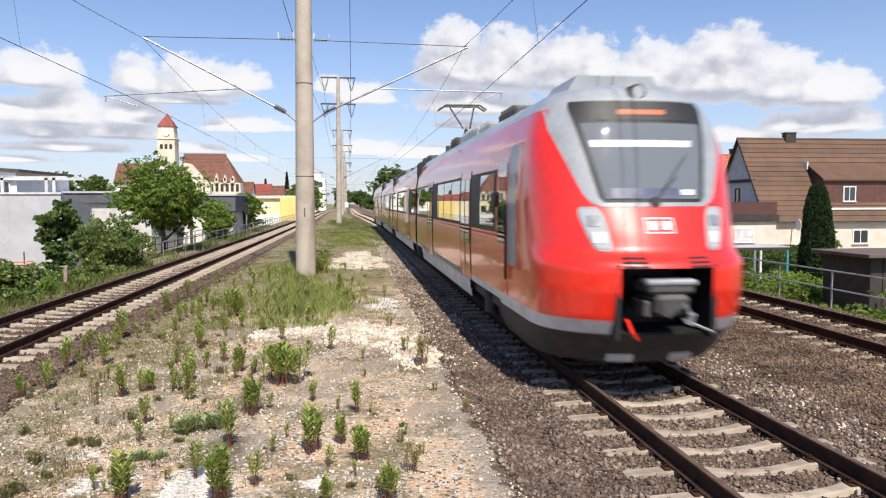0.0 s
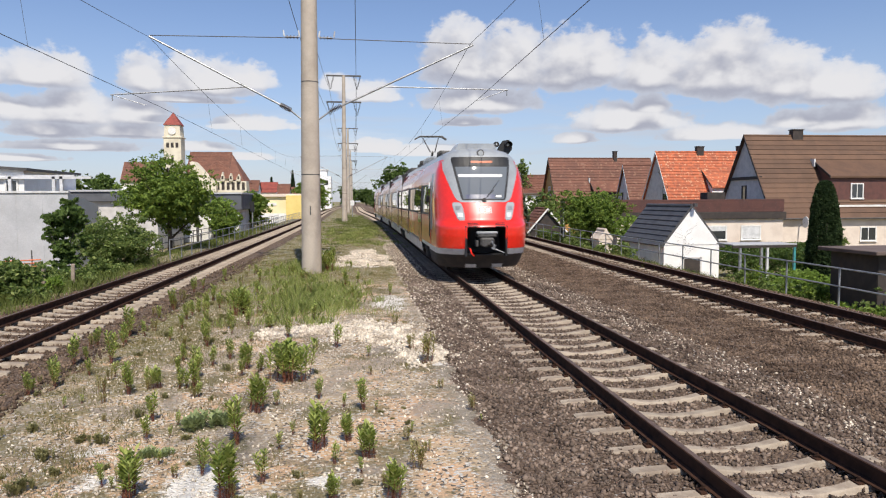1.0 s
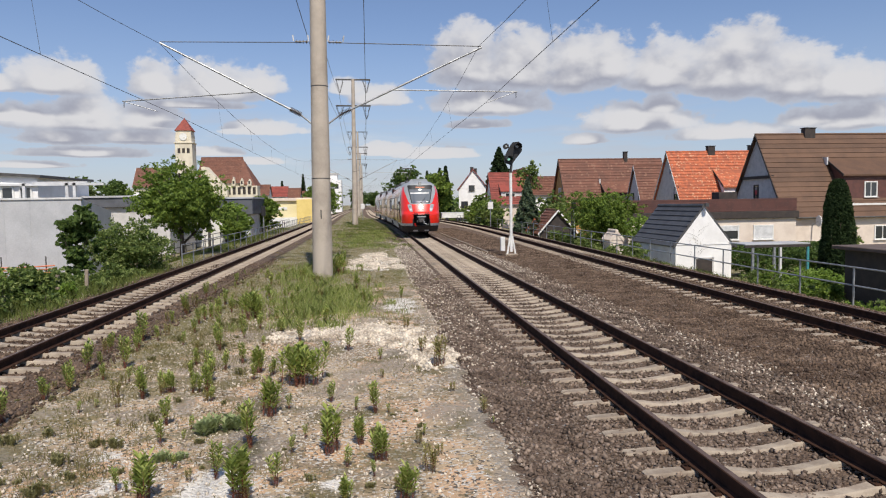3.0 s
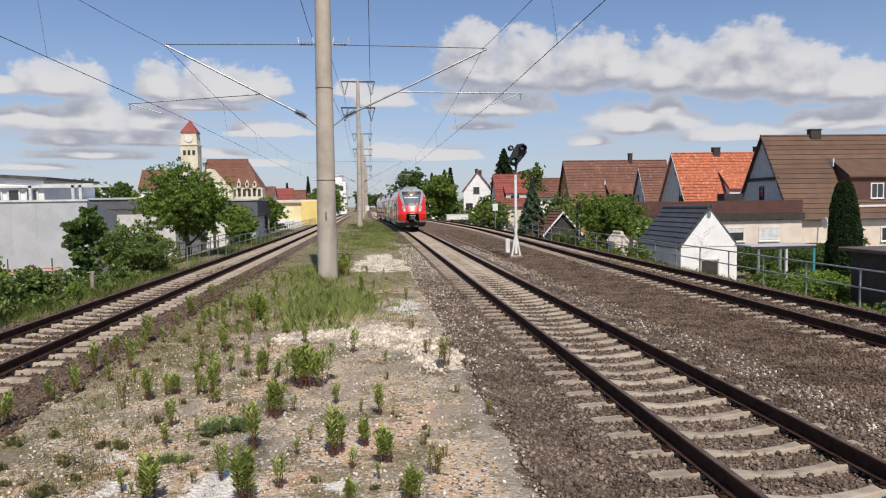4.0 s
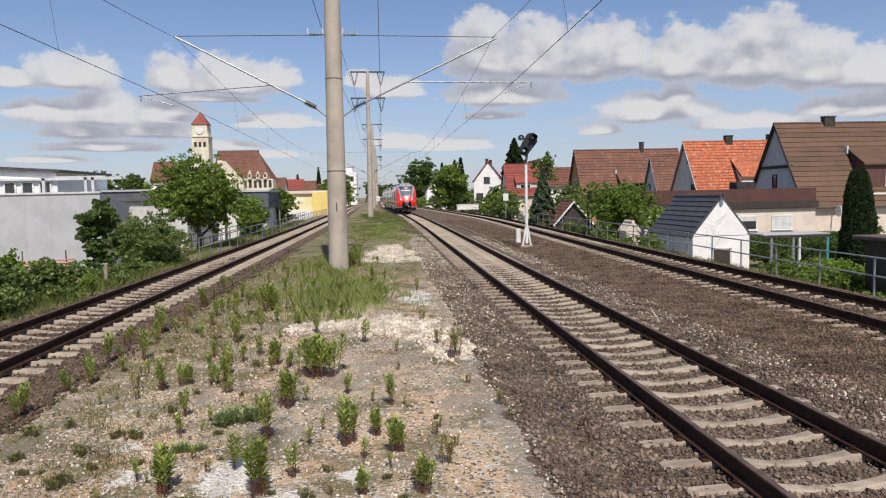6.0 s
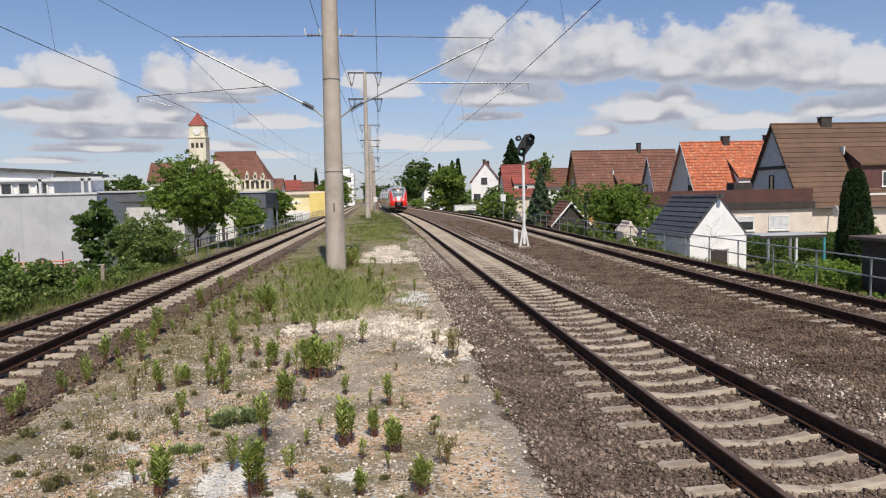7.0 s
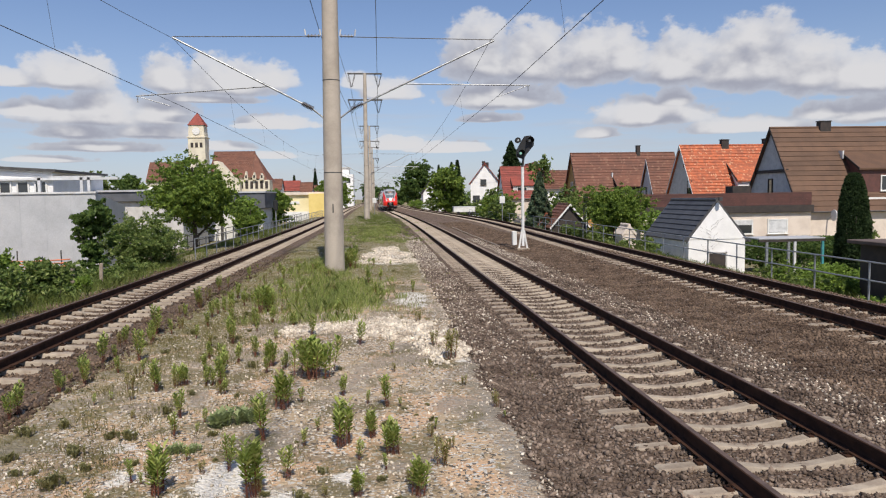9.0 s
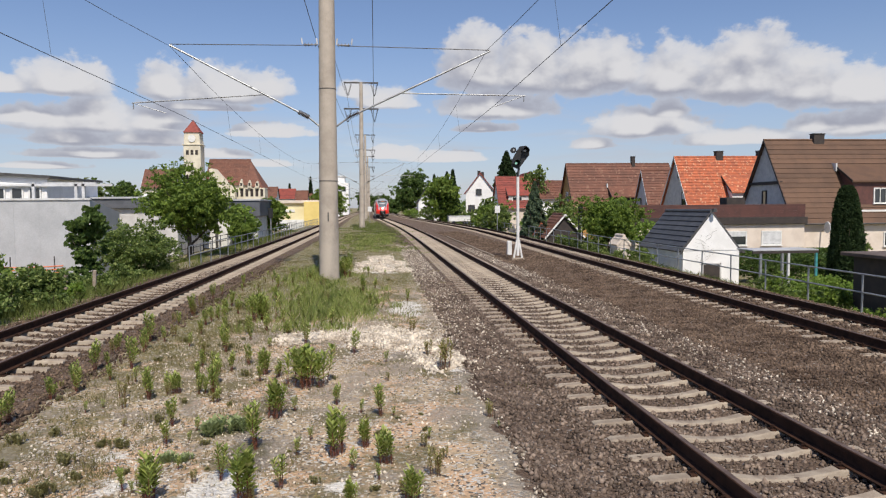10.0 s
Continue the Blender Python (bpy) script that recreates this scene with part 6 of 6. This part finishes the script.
    for i, (x, y, t, r, mt) in enumerate(((21.4, 38.2, -0.3, 1.3, LEAF_DARK), (23.4, 38.0, -0.2, 1.4, LEAF_DARK), (25.4, 37.6, -0.2, 1.4, LEAF_DARK), (17.5, 27.4, -0.45, 1.0, LEAF_LIME), (18.8, 27.6, -0.4, 1.1, LEAF_LIME))):
        bush(x, y, -2.1, t, r, "dense garden bush behind the railing", mt, 8000, 70, 0.075, 160 + i, 0.15)
    # hedge growth behind the railing
    rng = random.Random(5)
    for i in range(12):
        y = 15.5 + i * 1.1
        mt = (LEAF_LIME, LEAF_BUSH, LEAF, LEAF_BUSH)[i % 4]
        x = fence_x(y) + 1.0 + rng.uniform(0, 1.3)
        bush(x, y, ground_z(x, y) - 0.1, rng.uniform(-0.75, -0.15), rng.uniform(0.7, 1.05), "leafy hedge growth behind the railing", mt, 2800, 36, 0.075, 80 + i)
    for i in range(9):
        y = 38 + i * 2.6
        x = fence_x(y) + rng.uniform(0.5, 1.3)
        bush(x, y, ground_z(x, y) - 0.1, rng.uniform(-0.4, 0.15), rng.uniform(0.6, 1.0), "low shrub behind the railing", LEAF_BUSH, 2000, 30, 0.09, 110 + i)
    rngn = np.random.default_rng(9)
    pts = np.stack([24.5 + 9.5 * rngn.random(9000), 47.5 + 0.9 * rngn.random(9000), -2.0 + 1.25 * rngn.random(9000) ** 0.6], 1)
    v, f = leaf_quads(rngn, pts, 0.11)
    tagged(new("hedge", fast_mesh("hedge", v, f, LEAF_DARK)), "trimmed dark green hedge before a cream wall", "hedge")
    # far woods
    n = 26000
    x = np.concatenate([rngn.uniform(-420, -40, n // 2), rngn.uniform(24, 420, n // 2)])
    y = rngn.uniform(330, 400, n)
    top = 6.5 + 4.5 * np.array([noise.noise((a * 0.035, 0.3, 0)) for a in x]) + 2.0 * np.array([noise.noise((a * 0.2, 5.3, 0)) for a in x])
    z = -1 + (top + 1) * rngn.random(n)
    v, f = leaf_quads(rngn, np.stack([x, y, z], 1), 1.3)
    tagged(new("far_woods", fast_mesh("far_woods", v, f, LEAF_DARK)), "far belt of dark trees on the horizon", "trees", kind="stuff")


greenery()


# ---- weeds and grass on the island ----
def weed_shapes(seed, stems, height, leaf, mat, stem_mat, spread, label="upright leafy green weed on gravel"):
    """An upright weed: stems with pairs of narrow leaves, thicker towards the top."""
    rng = np.random.default_rng(seed)
    th = thing("weed", pose(0, 0, -50), label, "weed", "weeds on the island")
    root, skin_faces, c, d, dry = [(0, 0, -0.03)], [], [], [], []
    for i in range(stems):
        a, r = rng.random() * 6.28, spread * rng.random()
        x, y = math.cos(a) * r, math.sin(a) * r
        lean = rng.normal(size=2) * 0.10 * height
        h = height * (0.65 + 0.4 * rng.random())
        # every stem springs from the one root
        o = len(root)
        for q, w in ((0.06, 0.006), (0.5, 0.005), (1.0, 0.002)):
            root += [(x + lean[0] * q + w * math.cos(e * 2.1), y + lean[1] * q + w * math.sin(e * 2.1), h * q) for e in range(3)]
        for e in range(3):
            g = (e + 1) % 3
            skin_faces += [(0, o + e, o + g), (o + e, o + 3 + e, o + 3 + g, o + g), (o + 3 + e, o + 6 + e, o + 6 + g, o + 3 + g)]
        skin_faces.append((o + 6, o + 7, o + 8))
        for j in range(30):
            t = 0.08 + 0.92 * j / 29
            dry.append(t < 0.26 + 0.16 * rng.random())
            b = j * 2.4 + rng.random()
            l = leaf * (0.55 + 1.1 * t * (1.25 - t)) * (0.7 + 0.5 * rng.random())
            p = np.array([x + lean[0] * t, y + lean[1] * t, h * t])
            c.append(p)
            d.append(np.array([math.cos(b), math.sin(b), 0.35 + 1.3 * t]) * l * 0.80 * (0.6 if dry[-1] else 1.0))
    c, d = np.array(c), np.array(d)
    side = np.cross(d, np.array([0, 0, 1.0]))
    side /= np.linalg.norm(side, axis=1)[:, None]
    w = np.linalg.norm(d, axis=1)[:, None] * 0.145
    bend = np.array([0, 0, -1.0]) * np.linalg.norm(d, axis=1)[:, None] * 0.22
    v = np.stack([c, c + d * 0.5 + side * w, c + d + bend, c + d * 0.5 - side * w], 1).reshape(-1, 3)
    dry = np.repeat(np.array(dry) & (mat is WEED), 4)
    for nm, vv, mt in (("leaves", v[~dry], mat), ("withered_leaves", v[dry], WITHERED)):
        if len(vv):
            part(nm, fast_mesh(nm, vv, np.arange(len(vv)).reshape(-1, 4), mt), None, th)
    part("stem", Shape().add(root, skin_faces), stem_mat, th)
    return th


def plant(proto, x, y, s, turn):
    return copy_thing(proto, pose(x, y, ground_z(x, y) - 0.01, 0, 0, turn) @ Matrix.Diagonal((s, s, s, 1)))


def weeds():
    kinds = [weed_shapes(201, 5, 0.50, 0.105, WEED, REDSTEM, 0.06), weed_shapes(202, 10, 0.50, 0.11, WEED, REDSTEM, 0.11), weed_shapes(203, 3, 0.50, 0.09, WEED, REDSTEM, 0.04),
             weed_shapes(204, 11, 0.17, 0.12, WEED_BLUE, WEED_BLUE, 0.22, "grey-green spreading weed on gravel"), weed_shapes(205, 26, 0.50, 0.12, WEED, REDSTEM, 0.30, "round leafy green weed on gravel"),
             weed_shapes(206, 7, 0.44, 0.08, WEED_PALE, REDSTEM, 0.12, "sparse yellowing weed on gravel"), weed_shapes(207, 16, 0.13, 0.055, WEED_DULL, WEED_DULL, 0.13, "low dull green tuft on bare soil")]
    # each kind: x, y, size
    bushy = [(-1.12, 6.00, 0.96), (-1.98, 6.12, 0.85), (-0.45, 7.13, 0.93), (-0.13, 7.33, 0.59), (0.07, 6.89, 0.70), (-0.27, 5.87, 0.46), (0.25, 5.80, 0.64), (-1.25, 8.51, 0.89), (-2.74, 9.86, 0.58), (-1.74, 10.81, 0.77)]
    upright = [(-1.46, 6.59, 0.66), (-1.29, 7.42, 0.97), (-2.39, 8.35, 0.64), (-2.25, 7.63, 0.51), (-2.09, 9.34, 0.39), (-3.00, 9.48, 0.82), (-2.41, 10.64, 0.72), (-2.67, 10.69, 0.45), (-2.26, 11.12, 0.57), (-1.48, 10.70, 0.51), (-0.54, 9.12, 0.52), (0.02, 8.52, 0.75), (-1.30, 12.97, 0.77), (-0.96, 15.05, 0.70), (-4.36, 8.69, 0.74), (-4.37, 10.57, 0.65), (-4.44, 11.50, 0.89), (-3.87, 11.48, 0.95)]
    spike = [(-2.27, 6.40, 0.56), (-0.90, 6.37, 0.80), (-2.05, 8.09, 0.43), (-2.03, 7.68, 0.33), (-0.22, 8.66, 0.44), (-1.05, 8.84, 0.51), (-0.74, 7.59, 0.39), (-0.84, 7.15, 0.49), (-0.26, 6.75, 0.51), (0.00, 6.48, 0.41), (-0.40, 12.06, 0.98), (0.12, 11.35, 0.50), (-0.74, 12.12, 0.42), (-1.94, 12.83, 0.45), (1.37, 7.87, 0.23), (-4.33, 9.83, 0.51)]
    far = [(-4.32, 13.82, 1.04), (-4.64, 13.08, 0.65), (-4.32, 17.01, 0.98), (-4.66, 20.63, 0.85), (-3.30, 17.14, 0.70), (-2.62, 12.46, 0.80), (-2.76, 11.41, 0.55), (-3.54, 14.56, 0.61), (-2.56, 14.37, 0.73), (-2.26, 14.63, 0.64), (-1.13, 29.98, 1.20), (-0.39, 20.35, 1.01), (-0.17, 18.39, 0.63), (-2.69, 22.98, 0.78), (-2.78, 19.69, 0.74), (-4.35, 8.48, 0.63), (-4.30, 15.74, 0.56)]
    rosette = [(-1.81, 8.02, 0.87), (-1.62, 8.07, 0.78), (-2.09, 7.16, 0.50), (-1.94, 7.18, 0.38)]
    rounded = [(-0.99, 10.07, 1.03), (-2.60, 16.15, 1.11), (-1.16, 25.05, 1.29)]
    yellowing = [(-1.69, 6.53, 0.28), (0.52, 6.50, 0.62), (0.47, 7.30, 0.36), (0.66, 6.93, 0.29), (1.33, 8.32, 0.47), (1.06, 9.25, 0.34), (1.02, 10.75, 1.08), (0.84, 11.83, 0.64), (-4.84, 13.37, 0.67)]
    tuft = [(-2.93, 6.32, 1.33), (-3.91, 7.94, 1.19), (-2.73, 7.62, 1.18), (-3.07, 7.18, 1.23), (-3.69, 7.14, 0.92), (-2.95, 7.75, 0.95), (-2.82, 6.71, 0.84), (-2.60, 8.49, 1.01), (-3.40, 6.66, 0.71), (-2.52, 9.32, 0.80), (-1.84, 7.58, 0.65), (-3.57, 8.12, 1.01), (-0.59, 6.47, 0.69), (-0.76, 5.93, 0.78), (-0.04, 6.20, 0.60)]
    rng = random.Random(77)
    for k, spots in ((1, bushy), (0, upright), (2, spike), (0, far), (3, rosette), (4, rounded), (5, yellowing), (6, tuft)):
        for x, y, s in spots:
            plant(kinds[k], x, y, s * (0.62 if k == 6 else 1.0), rng.uniform(0, 360))
    for _ in range(130):
        y = 9.5 + 17 * rng.random() ** 1.1
        x = rng.uniform(-4.6, -1.6 if rng.random() < 0.85 else 1.2)
        plant(kinds[rng.choice((0, 2, 6, 0, 5, 2))], x, y, rng.uniform(0.35, 0.80), rng.uniform(0, 360))
    for _ in range(50):
        y = 5.6 + 5 * rng.random()
        plant(kinds[rng.choice((6, 6, 5, 2))], rng.uniform(-0.62 * y, 0.13 * y), y, rng.uniform(0.18, 0.42), rng.uniform(0, 360))
    for k in kinds:
        for o in list(k.children_recursive) + [k]:
            bpy.data.objects.remove(o)


weeds()


def grass(name, place, n, height, mat, seed, label):
    """Blades of grass as one growth."""
    rng = np.random.default_rng(seed)
    x, y = place(rng, n)
    z = np.array([ground_z(a, b) for a, b in zip(x, y)])
    h = height * (0.4 + 0.9 * rng.random(n))
    a = rng.random(n) * 6.283
    lean = rng.normal(size=(n, 2)) * 0.35 * h[:, None]
    w = 0.0015 + 0.002 * rng.random(n) + 0.00018 * y
    p = np.stack([x, y, z - 0.02], 1)
    s = np.stack([np.cos(a) * w, np.sin(a) * w, np.zeros(n)], 1)
    mid = p + np.stack([lean[:, 0] * 0.35, lean[:, 1] * 0.35, h * 0.6], 1)
    tip = p + np.stack([lean[:, 0], lean[:, 1], h], 1)
    v = np.stack([p - s, p + s, mid + s * 0.7, tip, mid - s * 0.7], 1).reshape(-1, 3)
    f = np.arange(5 * n).reshape(n, 5)
    return tagged(new(name, fast_mesh(name, v, f, mat)), label, "grass", kind="stuff")


def tufts(regions, spread):
    """Places in tufts: regions of x0, x1, y0, y1, share."""
    def place(rng, n):
        k = 60
        r = np.array(regions)
        c = rng.choice(len(r), n // k + 1, p=r[:, 4] / r[:, 4].sum())
        cx = (r[c, 0] + r[c, 1]) / 2 + (r[c, 1] - r[c, 0]) * 0.30 * rng.normal(size=len(c))
        cy = r[c, 2] + (r[c, 3] - r[c, 2]) * np.abs(rng.normal(size=len(c)) * 0.27 + 0.42)
        i = np.arange(n) // k
        s = spread * (0.5 + rng.random(len(c)))
        return cx[i] + rng.normal(size=n) * s[i], cy[i] + rng.normal(size=n) * s[i] * 1.3
    return place


grass("grass", tufts([(-2.3, -0.2, 14.5, 23.5, 3), (-3.0, -1.0, 20, 32, 1.2), (-2.5, 1.4, 40, 70, 1.6)], 0.16), 22000, 0.20, BLADE, 301, "tall fresh grass round the mast")
grass("grass", tufts([(-4.7, -1.2, 8, 20, 4), (-4.5, 1.2, 6, 16, 1.0), (-0.5, 1.7, 13, 30, 1.2), (-4.6, -2.0, 5.5, 9, 0.8), (-4.6, -1.4, 14, 40, 3.0), (-4.0, 1.4, 30, 75, 3.0)], 0.13), 62000, 0.06, STRAW, 302, "short dry grass and moss on gravel")
grass("grass", tufts([(-3.0, 2.2, 40, 120, 1)], 0.35), 16000, 0.13, BANKGRASS, 305, "short green grass farther along the island")
grass("grass", tufts([(-12.0, -8.6, 14, 36, 4), (-12, -8.7, 36, 90, 2)], 0.3), 30000, 0.26, BANKGRASS, 303, "rank green grass on the bank")
grass("grass", tufts([(12.6, 17.0, 15, 45, 3), (14.0, 18.0, 40, 75, 1)], 0.3), 14000, 0.2, BANKGRASS, 304, "rank grass below the railing")


# ---- what moves ----
def motions():
    # seconds and the distance of the train's near end along the line
    seen = [(0, 8.3), (0.5, 14.4), (1, 21.4), (1.5, 28.6), (2, 36.5), (2.5, 44.5), (4, 69.3), (4.5, 77.5), (5.5, 93.2), (7.5, 121.5), (10, 156.5)]
    curve = np.polyfit([a for a, b in seen], [b for a, b in seen], 5)
    # each car: start and end behind the tip, whether it is turned about
    cars = [(tail_car, 0.0, 18.8, False), (mid_car_a, 19.4, 35.3, False), (mid_car_b, 35.9, 51.8, False), (head_car, 52.4, 71.2, True)]
    for car, a, b, turned in cars:
        rows = []
        for i in range(21):
            t = i * 0.5
            s = float(np.polyval(curve, t))
            p, q = Vector((mid_x(s + a), s + a, 0)), Vector((mid_x(s + b), s + b, 0))
            yaw = math.degrees(math.atan2(p.x - q.x, q.y - p.y))
            rows.append((t, pose(q.x, q.y, 0, 0, 0, yaw + 180) if turned else pose(p.x, p.y, 0, 0, 0, yaw)))
        walk(car, rows)


motions()
